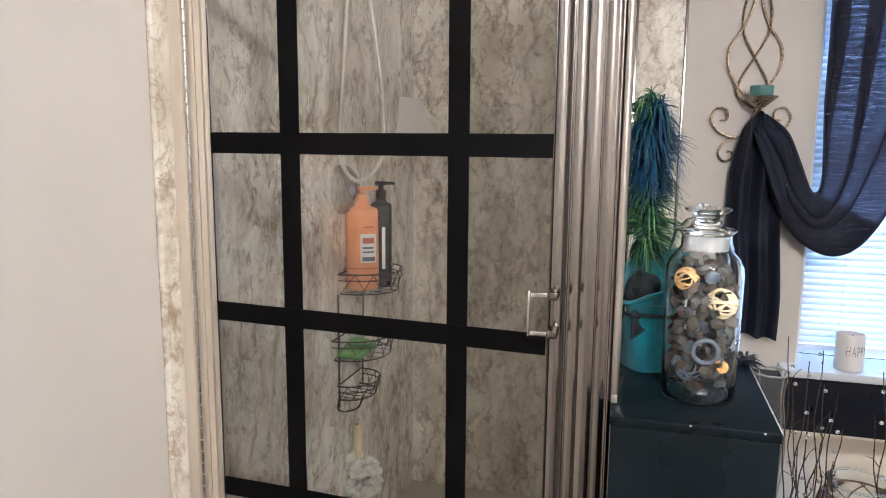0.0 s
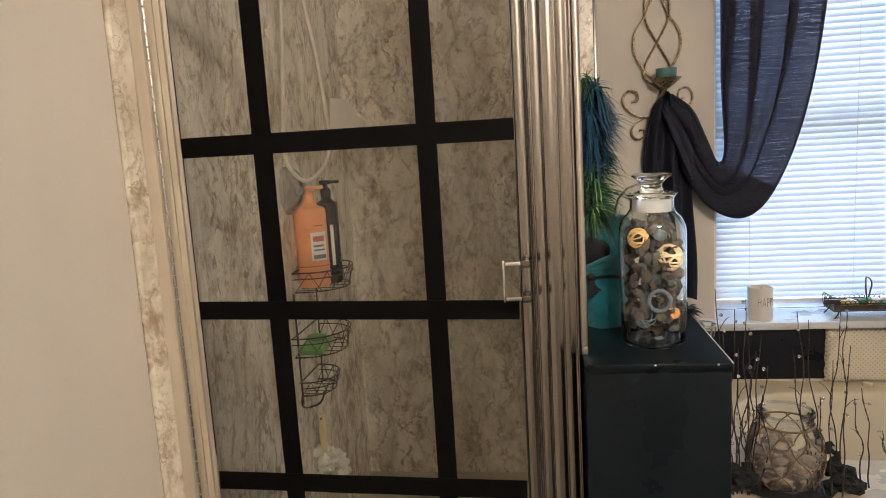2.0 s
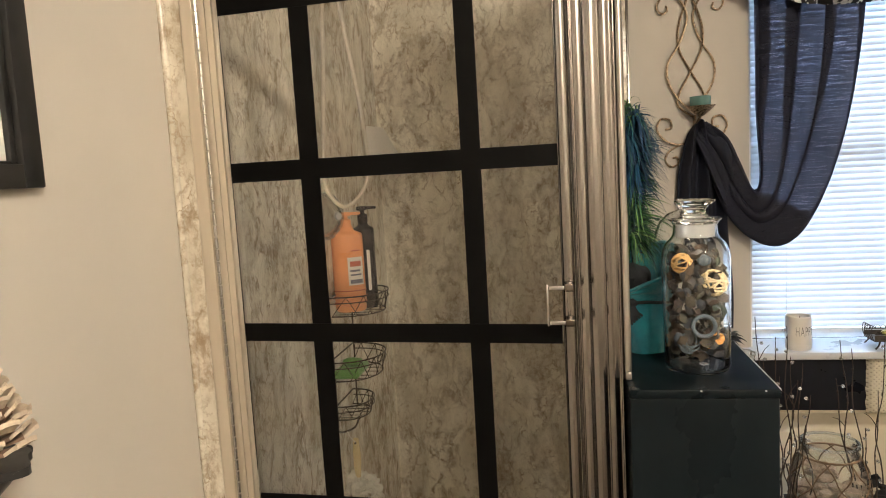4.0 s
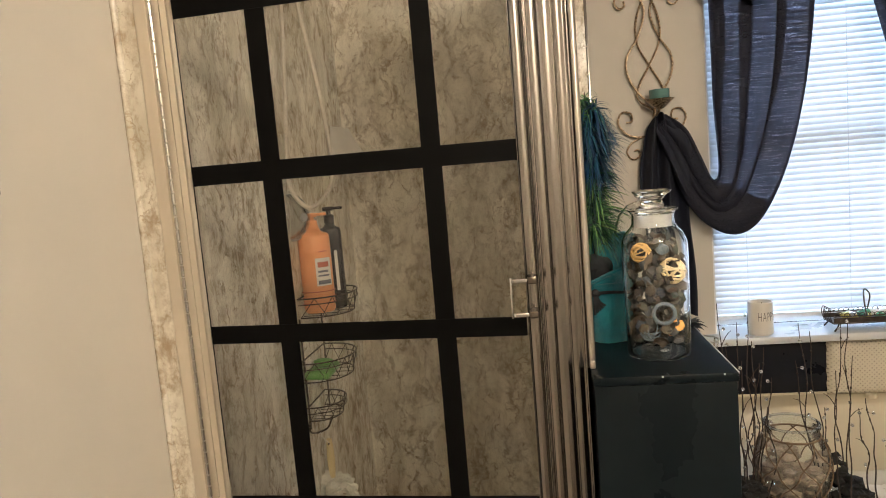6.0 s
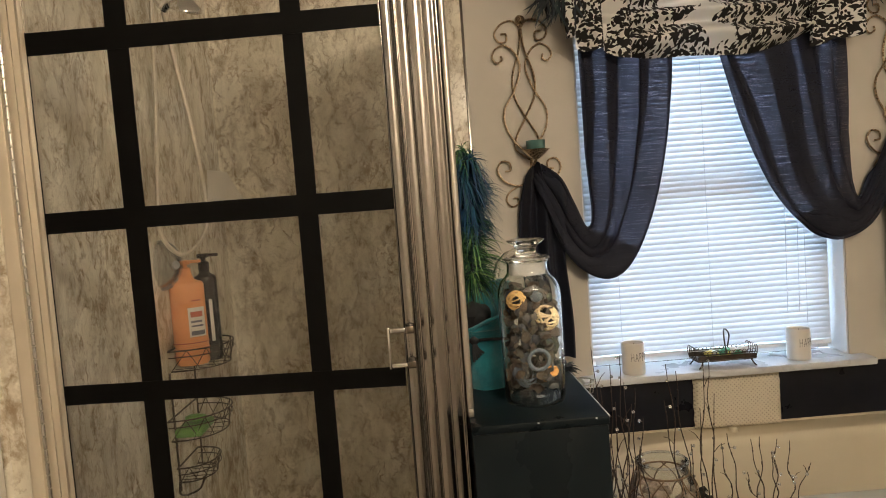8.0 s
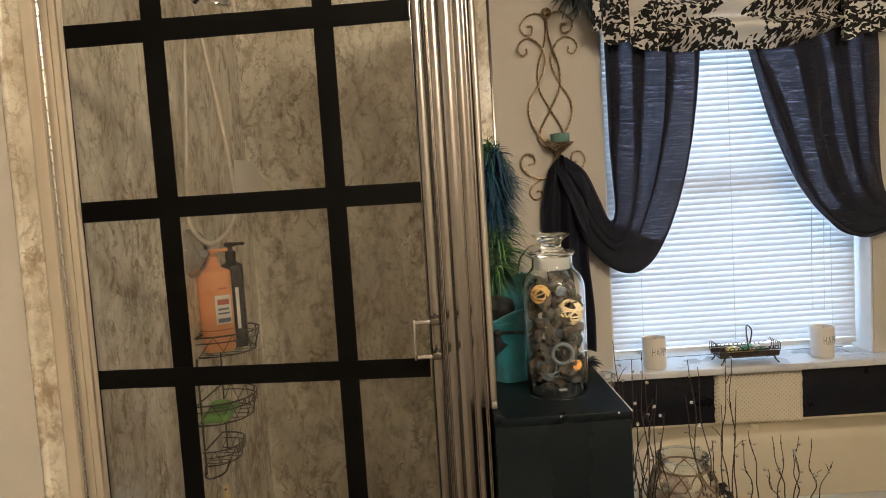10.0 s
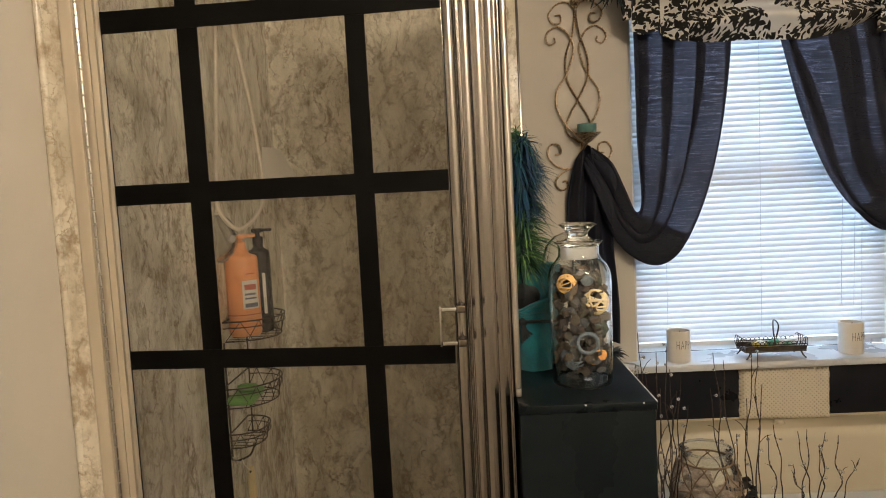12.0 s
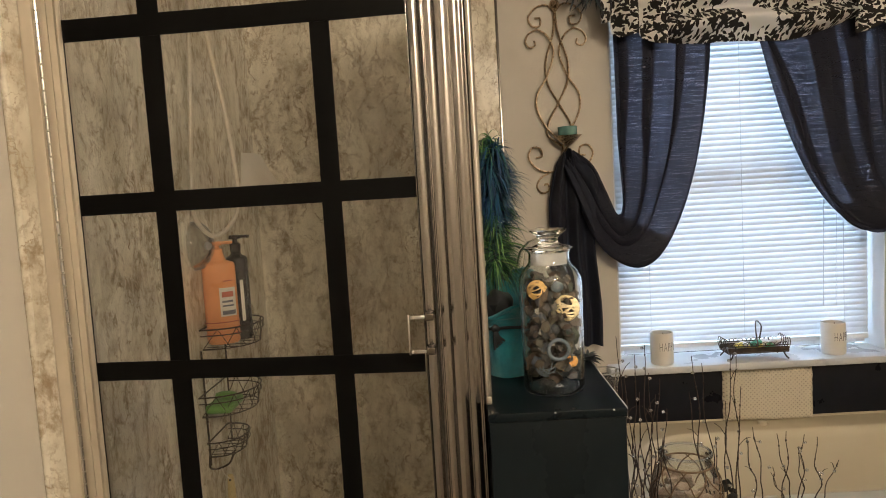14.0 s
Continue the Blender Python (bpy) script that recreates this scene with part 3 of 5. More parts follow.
door = thing("shower_door", "closed glass shower door gridded with black tape strips", "shower door")
part("pane", box(B(), -0.003, 0.662, 0.0, 0.005, DOOR_BOT, DOOR_TOP), GLASS, door, "clear glass pane")
part("hinge_stile", extrude_profile(B(), fluted(-0.0222, -0.0035, [(-0.0222, -0.013, 0.0), (-0.0095, -0.013, 0.0), (-0.0088, -0.004, 0.0), (-0.0072, -0.004, 0.0), (-0.0065, -0.010, 0.001), (-0.0035, -0.003, 0)], 0.016), DOOR_BOT - 0.02, DOOR_TOP + 0.02), ALMOND, door)
part("lock_stile", extrude_profile(B(), fluted(0.6635, 0.689, [(0.6635, -0.004, 0.002), (0.6665, -0.006, 0.0), (0.6675, -0.002, 0.0), (0.6685, -0.007, 0.005), (0.6885, -0.004, 0)], 0.016), DOOR_BOT - 0.02, DOOR_TOP + 0.02), CHROME, door)
part("bottom_rail", box(B(), -0.003, 0.663, -0.008, 0.014, DOOR_BOT - 0.02, DOOR_BOT, 0.003), CHROME, door)
part("top_door_rail", box(B(), -0.003, 0.663, -0.008, 0.014, DOOR_TOP, DOOR_TOP + 0.02, 0.003), CHROME, door)


def tape_strip(a, b, w0, w1, lift):
    """A strip of tape on the pane from a to b (x, z), with its edges a little uneven."""
    a, b = Vector((a[0], 0, a[1])), Vector((b[0], 0, b[1]))
    d = (b - a).normalized()
    s = Vector((-d.z, 0, d.x))
    n = max(6, int((b - a).length / 0.05))
    bm = B()
    rows = []
    for k in range(n + 1):
        p = a.lerp(b, k / n)
        w = (w0 + (w1 - w0) * k / n) / 2
        e = 0.0006 * noise.noise(p * 30)
        rows.append([bm.verts.new(p + s * (w + e) + Vector((0, y, 0))) for y in (-lift, -lift - 0.0012)] + [bm.verts.new(p - s * (w - e) + Vector((0, y, 0))) for y in (-lift - 0.0012, -lift)])
    for p, q in zip(rows, rows[1:]):
        for j in range(4):
            bm.faces.new((p[j], p[(j + 1) % 4], q[(j + 1) % 4], q[j]))
    bm.faces.new(rows[0])
    bm.faces.new(list(reversed(rows[-1])))
    return part("tape_strip", bm, TAPE, door, "matt black tape strip", smooth=False)


tape_strip((0.1695, DOOR_BOT), (0.1680, DOOR_TOP), 0.038, 0.041, 0.0008)
tape_strip((0.499, DOOR_BOT), (0.497, DOOR_TOP), 0.040, 0.038, 0.0008)
tape_strip((-0.001, 1.7695), (0.663, 1.7815), 0.043, 0.041, 0.0024)
tape_strip((0.0, 1.4318), (0.664, 1.4315), 0.040, 0.041, 0.0024)
tape_strip((0.0, 1.0975), (0.661, 1.0825), 0.038, 0.039, 0.0024)
tape_strip((0.001, 0.722), (0.661, 0.706), 0.040, 0.040, 0.0024)
tape_strip((0.001, 0.365), (0.661, 0.360), 0.040, 0.040, 0.0024)

handle = part("handle", box(B(), 0.634, 0.638, -0.049, -0.044, 1.108, 1.188, 0.001), POLISHED, door, "square chrome pull handle")
for zz in (1.181, 1.114):
    br = part("bracket", box(B(), 0.6384, 0.668, -0.0495, -0.0435, zz - 0.004, zz + 0.004, 0.0012), POLISHED, handle)
    part("stand_off", box(B(), 0.6684, 0.685, -0.051, -0.012, zz - 0.007, zz + 0.007, 0.002), DARKCHROME, br, "dark nickel mounting block")


# ---- window ----
known = set(scene.objects)
win = thing("window_1", "white sash window behind a lowered blind", "window")
tagged(win, kind="structure")
FY = WALL_Y + 0.125
for x0, x1, z0, z1 in ((WX0, WX0 + 0.045, WZ0, WZ1), (WX1 - 0.045, WX1, WZ0, WZ1), (WX0 + 0.045, WX1 - 0.045, WZ0, WZ0 + 0.05), (WX0 + 0.045, WX1 - 0.045, WZ1 - 0.045, WZ1)):
    part("window_frame", box(B(), x0, x1, FY, FY + 0.06, z0, z1, 0.004), WHITE, win)
part("meeting_rail", box(B(), WX0 + 0.045, WX1 - 0.045, FY + 0.005, FY + 0.05, 1.415, 1.455, 0.004), WHITE, win)
part("pane", box(B(), WX0 + 0.045, WX1 - 0.045, FY + 0.020, FY + 0.024, WZ0 + 0.05, 1.415), WINGLASS, win)
part("pane", box(B(), WX0 + 0.045, WX1 - 0.045, FY + 0.030, FY + 0.034, 1.455, WZ1 - 0.045), WINGLASS, win)
structure(part("window_sill", box(B(), 1.275, 2.325, WALL_Y - 0.075, WALL_Y + 0.125, WZ0 - 0.026, WZ0, 0.006), SILLW), "white painted window sill with a rounded lip", "window sill")

blind = thing("venetian_blind", "white horizontal slat blind lowered and closed", "blind")
BX0, BX1, BY = WX0 + 0.018, WX1 - 0.018, WALL_Y + 0.088
bm = B()
half = (BX1 - BX0) / 2
for side in (-0.0005, 0.0005):
    sheet(bm, lambda u, v: Vector((half * (2 * u - 1), side - 0.0030 * (1 - (2 * v - 1) ** 2), 0.0152 * (2 * v - 1))), 1, 6)
sm = bpy.data.meshes.new("slat")
bm.to_mesh(sm)
bm.free()
sm.materials.append(BLIND)
sm.shade_smooth()
z, k = WZ0 + 0.062, 0
while z < WZ1 - 0.06:
    s = new("slat", sm)
    s.parent = blind
    s.matrix_basis = pose((BX0 + BX1) / 2, BY, z, -27 + 4 * noise.noise(Vector((k * 0.37, 0, 0))), 0, 0.12 * noise.noise(Vector((0, k * 0.9, 0))))
    z += 0.0208
    k += 1
part("bottom_rail", box(B(), BX0, BX1, BY - 0.012, BY + 0.012, WZ0 + 0.026, WZ0 + 0.046, 0.004), WHITE, blind)
part("head_rail", box(B(), BX0, BX1, BY - 0.02, BY + 0.02, WZ1 - 0.045, WZ1 - 0.002, 0.003), WHITE, blind)
for x in (1.46, 1.80, 2.16):
    part("ladder_cord", tube(B(), [(x, BY - 0.014, WZ0 + 0.046), (x, BY - 0.014, WZ1 - 0.046)], 0.0008, 5), WHITE, blind)
for x in (2.085, 2.13):
    part("pull_cord", tube(B(), smooth_path([(x, BY - 0.022, WZ1 - 0.06), (x + 0.003, BY - 0.022, 1.5), (x - 0.002, BY - 0.02, 0.93)]), 0.001, 5), WHITE, blind)

# band under the sill
for k, (x0, x1) in enumerate(((1.078, 1.688), (1.992, 2.895))):
    structure(part("wall_tile_band", box(B(), x0, x1, WALL_Y - 0.012, WALL_Y, 0.558, 0.747, 0.002), BAND), "smooth black tiled band under the window sill", "tile")
structure(part("trim_tub_ledge", box(B(), 1.078, 2.895, WALL_Y - 0.006, WALL_Y, 0.548, 0.5575, 0.001), TUB), "thin cream caulk ledge above the tub", "trim")


def pad(u, v):
    x = 1.680 + 0.318 * u
    e = min(u, 1 - u, v * 0.6, (1 - v) * 0.6)
    puff = 0.020 * min(1, e / 0.05) ** 0.5
    wob = 0.0025 * noise.noise(Vector((u * 7, v * 6, 3)))
    return Vector((x + 0.003 * noise.noise(Vector((0, v * 8, u * 2))), WALL_Y - 0.014 - puff, 0.742 - 0.192 * v - 0.004 * u + wob))


tagged(part("bath_pillow", sheet(B(), pad, 40, 24), PAD), "cream honeycomb-textured bath pad hung under the sill", "bath pillow")


# ---- curtains ----
def along(pts, t):
    """The point at share t of the way along a polyline."""
    s = t * (len(pts) - 1)
    k = min(int(s), len(pts) - 2)
    return pts[k].lerp(pts[k + 1], s - k)


def resample(pts, n):
    d = [0.0]
    for a, b in zip(pts, pts[1:]):
        d.append(d[-1] + (b - a).length)
    out, k = [], 0
    for j in range(n + 1):
        want = d[-1] * j / n
        while k < len(pts) - 2 and d[k + 1] < want:
            k += 1
        out.append(pts[k].lerp(pts[k + 1], (want - d[k]) / max(d[k + 1] - d[k], 1e-9)))
    return out


def curtain_panel(outer, inner, y, folds, seed, n=90, m=150):
    """Cloth between two guides (x, z): both run from the rod down to the loop and up to the tie."""
    A = resample(smooth_path([(x, 0, z) for x, z in outer], 10), n)
    C = resample(smooth_path([(x, 0, z) for x, z in inner], 10), n)

    def f(u, v):
        j = min(int(round(v * n)), n)
        p = A[j].lerp(C[j], u)
        w = (C[j] - A[j]).length
        ph = noise.noise(Vector((u * 2.5 + seed, v * 1.7, 0))) * 3.4 + 0.7 * math.sin(3 * v + 5 * u)
        amp = 0.017 * (1 - 0.45 * v)
        yy = y + amp * math.sin(2 * math.pi * folds * u + ph) + 0.008 * noise.noise(Vector((u * 9, v * 4, seed)))
        yy -= 0.030 * math.sin(math.pi * min(1, max(0, (v - 0.45) / 0.55)))
        lap = w / folds * 0.62 * (0.62 + 0.9 * noise.noise(Vector((u * 2 + seed, 3.0, seed))) ** 2 + 0.35 * math.sin(7 * u + seed)) * min(1, 6 * u, 6 * (1 - u))
        side = (C[j] - A[j]).normalized() if w > 1e-6 else Vector((1, 0, 0))
        q = p + side * lap * math.cos(2 * math.pi * folds * u + ph)
        return Vector((q.x, yy, q.z))
    return sheet(B(), f, m, n)


LO = [(1.328, 2.02), (1.329, 1.80), (1.333, 1.55), (1.338, 1.36), (1.318, 1.315), (1.278, 1.405), (1.240, 1.490), (1.180, 1.542)]
LI = [(1.660, 2.02), (1.648, 1.80), (1.612, 1.55), (1.555, 1.34), (1.455, 1.165), (1.350, 1.135), (1.235, 1.24), (1.150, 1.500)]
RO = [(2.262, 2.02), (2.262, 1.80), (2.262, 1.55), (2.262, 1.40), (2.285, 1.345), (2.330, 1.42), (2.385, 1.52), (2.425, 1.590)]
RI = [(1.775, 2.02), (1.830, 1.80), (1.910, 1.55), (2.010, 1.34), (2.110, 1.235), (2.210, 1.205), (2.340, 1.285), (2.465, 1.550)]


def tail(cx, seed, top, bottom, w0, w1):
    def f(u, v):
        w = w0 + (w1 - w0) * min(1, v * 4.5) ** 0.6
        ph = seed + 0.6 * v
        x = cx + (u - 0.5) * w + 0.02 * v + 0.004 * math.sin(9 * v + seed)
        yy = WALL_Y - 0.050 + 0.020 * math.sin(2 * math.pi * 2.6 * u + ph) + 0.010 * noise.noise(Vector((u * 5, v * 3, seed)))
        z = top + (bottom - top) * v + 0.035 * math.sin(math.pi * u) * (1 - v) ** 8 + 0.012 * noise.noise(Vector((u * 4, 1, seed))) * v
        return Vector((x, yy, z))
    return sheet(B(), f, 48, 60)


cl = thing("curtain", "sheer navy voile curtain looped over a wall sconce", "curtain", group="window curtains")
part("panel", curtain_panel(LO, LI, WALL_Y - 0.052, 3.3, 1.0), VOILE, cl)
part("swag_lining", curtain_panel([(1.350, 1.30), (1.322, 1.295), (1.274, 1.390), (1.236, 1.475), (1.180, 1.535)], [(1.50, 1.225), (1.43, 1.150), (1.345, 1.140), (1.240, 1.245), (1.145, 1.49)], WALL_Y - 0.050, 3.0, 2.0, 50, 40), SCARF, cl)
part("tail", tail(1.160, 0.7, 1.515, 0.86, 0.060, 0.150), SCARF, cl)
cr = thing("curtain", "sheer navy voile curtain looped over a wall sconce", "curtain", group="window curtains")
part("panel", curtain_panel(RO, RI, WALL_Y - 0.052, 3.7, 4.0), VOILE, cr)
part("swag_lining", curtain_panel([(2.262, 1.36), (2.288, 1.325), (2.332, 1.415), (2.385, 1.51), (2.424, 1.585)], [(2.06, 1.29), (2.130, 1.225), (2.213, 1.211), (2.338, 1.290), (2.462, 1.545)], WALL_Y - 0.050, 3.0, 5.0, 50, 40), SCARF, cr)
part("tail", tail(2.455, 2.9, 1.570, 0.90, 0.060, 0.150), SCARF, cr)

# valance with a scooped middle and two tails
val = thing("valance", "black leaf print cotton swag valance over the window", "valance")


def swag(u, v):
    x = 1.36 + 0.80 * u
    dip = 4 * u * (1 - u)
    zt, zb = 2.26 - 0.05 * dip, 1.935 - 0.078 * dip ** 0.9
    ruck = math.sin(2 * math.pi * (4.2 * v + 0.75 * dip) + 2.0 * noise.noise(Vector((u * 4, v * 2, 1))))
    y = WALL_Y - 0.105 - 0.034 * ruck * (0.35 + 0.65 * v) - 0.05 * dip * v + 0.010 * noise.noise(Vector((u * 14, v * 9, 2)))
    roll = 0.045 * max(0, (v - 0.9) / 0.1) ** 2
    return Vector((x, y + roll, zt + (zb - zt) * v + 0.006 * math.sin(11 * u + 3 * v)))


def jabot(x0, x1, zl, zr, seed):
    def f(u, v):
        x = x0 + (x1 - x0) * u + 0.010 * math.sin(2 * math.pi * 2.5 * u + seed)
        zb = zl + (zr - zl) * u + 0.012 * math.sin(2 * math.pi * 2.0 * u + seed)
        y = WALL_Y - 0.140 - 0.024 * math.sin(2 * math.pi * 2.5 * u + seed) * (0.4 + 0.6 * v) + 0.008 * noise.noise(Vector((u * 6, v * 6, seed)))
        return Vector((x + (u - 0.5) * 0.03 * v, y, 2.28 + (zb - 2.28) * v))
    return sheet(B(), f, 50, 40)


part("swag", sheet(B(), swag, 90, 70), PRINT, val)
part("jabot", jabot(1.280, 1.480, 1.930, 1.862, 0.5), PRINT, val)
part("jabot", jabot(2.095, 2.290, 1.868, 1.905, 2.2), PRINT, val)
part("rod", tube(B(), [(1.24, WALL_Y - 0.07, 2.26), (2.36, WALL_Y - 0.07, 2.26)], 0.012, 12), BRONZE, val)


def blade(bm, p, d, length, width, droop, seed):
    """One feather barb or leaf: a narrow strip that bends over."""
    d = Vector(d).normalized()
    side = d.cross(Vector((0.1, 1, 0.2))).normalized()
    prev = None
    n = 5
    for k in range(n + 1):
        s = k / n
        c = Vector(p) + d * length * s + Vector((0, 0, -droop * s * s * length)) + side * 0.15 * length * s * s * noise.noise(Vector((seed, s, 0)))
        w = width * (1 - s) ** 0.7 * (0.5 + 0.5 * min(1, s * 4)) + 0.0003
        cur = (bm.verts.new(c - side * w), bm.verts.new(c + side * w))
        if prev:
            bm.faces.new((prev[0], prev[1], cur[1], cur[0]))
        prev = cur


rng = random.Random(5)
for cx, cz, s in ((1.262, 2.085, -1), (2.345, 2.085, 1)):
    bm = B()
    for k in range(90):
        a = rng.uniform(-1.2, 1.2)
        d = (s * 0.35 + math.sin(a) * 0.7, -0.25 + rng.uniform(-0.3, 0.2), -math.cos(a) * 0.8)
        blade(bm, (cx + rng.uniform(-0.05, 0.05), WALL_Y - 0.12 + rng.uniform(-0.02, 0.02), cz + rng.uniform(-0.02, 0.10)), d, rng.uniform(0.06, 0.13), 0.006, 0.2, k)
    tagged(part("feather_spray", bm, PLUME_K), "dark feather spray tucked beside the valance", "decoration", "valance sprays")

# ---- wall sconces ----
def make_sconce():
    sc = thing("wall_sconce", "twisted bronze scroll wall sconce with teal votive cup", "wall sconce", group="window sconces")

    def line(pts, y=0.0, r=0.0037):
        return tube(B(), [Vector((p[0], y, p[1])) for p in pts], r, 8)

    def curve(pts):
        return [(p.x, p.z) for p in smooth_path([(x, 0, z) for x, z in pts], 8)]
    for s in (-1, 1):
        yy = 0.004 * s
        part("inner_strand", line(curve([(0.0, 0.895), (s * -0.008, 0.81), (s * -0.036, 0.72), (s * -0.034, 0.645), (0.0, 0.575), (s * 0.036, 0.51), (s * 0.042, 0.465), (0.014 + s * 0.010, 0.425)]), yy), BRONZE, sc)
        part("outer_strand", line(curve([(s * -0.064, 0.826), (s * -0.030, 0.802), (s * -0.010, 0.745), (s * -0.036, 0.665), (s * -0.072, 0.605), (s * -0.072, 0.545), (s * -0.040, 0.485), (s * -0.004, 0.450)]), -yy), BRONZE, sc)
        part("scroll", line(curve([(s * -0.062, 0.826), (s * -0.092, 0.812), (s * -0.104, 0.785), (s * -0.090, 0.765), (s * -0.072, 0.772), (s * -0.074, 0.788)]), -yy, 0.0034), BRONZE, sc)
        part("scroll", line(curve([(0, 0.880), (s * -0.025, 0.905), (s * -0.062, 0.900), (s * -0.090, 0.868), (s * -0.078, 0.838), (s * -0.052, 0.838), (s * -0.050, 0.862), (s * -0.068, 0.864)]), yy, 0.0034), BRONZE, sc)
        part("scroll", line(curve([(0.0, 0.345), (s * 0.045, 0.338), (s * 0.088, 0.355), (s * 0.112, 0.392), (s * 0.098, 0.424), (s * 0.070, 0.420), (s * 0.066, 0.394), (s * 0.086, 0.390)]), yy, 0.0034), BRONZE, sc)
        part("scroll", line(curve([(s * 0.035, 0.338), (s * 0.072, 0.318), (s * 0.086, 0.290), (s * 0.070, 0.266), (s * 0.046, 0.274), (s * 0.048, 0.296), (s * 0.062, 0.294)]), -yy, 0.0034), BRONZE, sc)
    part("stem", line(curve([(0.010, 0.43), (0.004, 0.38), (0.0, 0.34), (0.0, 0.25)]), -0.004, 0.0045), BRONZE, sc)
    part("ball", lathe(B(), [(0.0002, -0.017)] + [(0.017 * math.sin(a), -0.017 * math.cos(a)) for a in (0.5, 1.0, 1.57, 2.1, 2.6)] + [(0.0002, 0.017)], 0, -0.004, 0.906, 16), BRONZE, sc)
    part("dish", lathe(B(), [(0.004, -0.030), (0.012, -0.026), (0.030, -0.012), (0.046, 0.002), (0.048, 0.004), (0.044, 0.003), (0.028, -0.008), (0.0005, -0.014)], 0.018, -0.055, 0.452, 28), BRONZE, sc)
    part("cup", lathe(B(), [(0.0005, -0.008), (0.024, -0.006), (0.032, 0.008), (0.033, 0.034), (0.030, 0.035), (0.028, 0.010), (0.0005, 0.004)], 0.018, -0.055, 0.452, 28), TEALGLASS, sc, "teal ribbed glass votive")
    part("arm", tube(B(), smooth_path([(0.006, -0.004, 0.40), (0.010, -0.03, 0.405), (0.018, -0.054, 0.422)]), 0.004, 8), BRONZE, sc)
    part("wall_tab", box(B(), -0.006, 0.006, 0.002, 0.0135, 0.885, 0.905, 0.001), BRONZE, sc)
    return sc


sconce = make_sconce()
sconce.matrix_basis = pose(1.143, WALL_Y - 0.014, 1.135)
copy_thing(sconce, pose(2.462, WALL_Y - 0.014, 1.150))

# ---- sill things ----
def lettering(text, size, radius, turn, z, material, parent):
    """Thin hand-lettered capitals bent round an upright cylinder."""
    cu = bpy.data.curves.new("lettering", "FONT")
    cu.body, cu.size, cu.extrude, cu.offset, cu.space_character = text, size, 0.0003, -0.0006, 1.2
    tmp = bpy.data.objects.new("lettering", cu)
    scene.collection.objects.link(tmp)
    me = bpy.data.meshes.new_from_object(tmp.evaluated_get(bpy.context.evaluated_depsgraph_get()))
    bpy.data.objects.remove(tmp)
    for v in me.vertices:
        a = turn + 0.62 * v.co.x / radius
        r = radius + 0.0004 + v.co.z
        v.co = (r * math.sin(a), -r * math.cos(a), z + v.co.y * 1.5)
    me.materials.clear()
    me.materials.append(material)
    ob = new("lettering", me)
    ob.parent = parent
    return ob


INK = mat("dark_lettering", (0.10, 0.09, 0.08), 0.6)


def make_mug():
    mg = thing("candle_mug", "off-white ceramic mug lettered HAPPY on the sill", "mug", group="sill mugs")
    R, H = 0.0405, 0.113
    part("body", lathe(B(), [(0.0005, 0.0), (R - 0.004, 0.0), (R - 0.001, 0.003), (R, 0.010), (R, H - 0.003), (R - 0.002, H), (R - 0.0045, H - 0.002), (R - 0.005, H - 0.022), (0.0005, H - 0.022)], seg=48), CERAMIC, mg)
    part("wax", lathe(B(), [(0.0005, H - 0.018), (R - 0.0055, H - 0.0185), (R - 0.0056, H - 0.021)], seg=32), WAX, mg, "dark wax filling")
    part("wick", tube(B(), [(0.004, 0.002, H - 0.019), (0.006, 0.003, H - 0.004)], 0.0015, 6), WAX, mg)
    lettering("HAPPY", 0.030, R, -0.50, 0.050, INK, mg)
    return mg


mug = make_mug()
mug.matrix_basis = pose(1.469, WALL_Y - 0.020, WZ0, 0, 0, 0)
copy_thing(mug, pose(2.078, WALL_Y - 0.005, WZ0, 0, 0, 4))

tray = thing("wire_basket", "black wire sill basket with a loop handle and sweets", "basket")
TX, TY, TZ, TW, TD = 1.795, WALL_Y - 0.012, WZ0, 0.105, 0.042
part("base", box(B(), TX - TW, TX + TW, TY - TD, TY + TD, TZ + 0.026, TZ + 0.030, 0.001), WIRE, tray)
for s in (-1, 1):
    part("rail", tube(B(), [(TX - TW, TY + s * TD, TZ + 0.052), (TX + TW, TY + s * TD, TZ + 0.052)], 0.002, 6), WIRE, tray)
    part("front_sheet", box(B(), TX - TW, TX + TW, TY + s * TD - 0.0008, TY + s * TD + 0.0008, TZ + 0.031, TZ + 0.047), WIRE, tray)
    for k in range(13):
        x = TX - TW + 0.012 + k * (2 * TW - 0.024) / 12
        part("scallop", tube(B(), [(x + 0.0085 * math.cos(a), TY + s * TD, TZ + 0.054 + 0.009 * math.sin(a)) for a in [math.pi * j / 6 for j in range(7)]], 0.0014, 5), WIRE, tray)
    for k in range(5):
        y = TY - TD + 0.008 + k * (2 * TD - 0.016) / 4
        part("end_wire", tube(B(), smooth_path([(TX + s * TW, y, TZ + 0.028), (TX + s * (TW + 0.008), y, TZ + 0.055), (TX + s * (TW + 0.004), y, TZ + 0.076), (TX + s * (TW - 0.004), y, TZ + 0.070)], 4), 0.0014, 5), WIRE, tray)
    for q in (-1, 1):
        part("foot", tube(B(), smooth_path([(TX + s * (TW - 0.018), TY + q * (TD - 0.004), TZ + 0.028), (TX + s * (TW - 0.012), TY + q * TD, TZ + 0.014), (TX + s * (TW - 0.002), TY + q * (TD + 0.002), TZ + 0.003)], 4), 0.0028, 6), WIRE, tray)
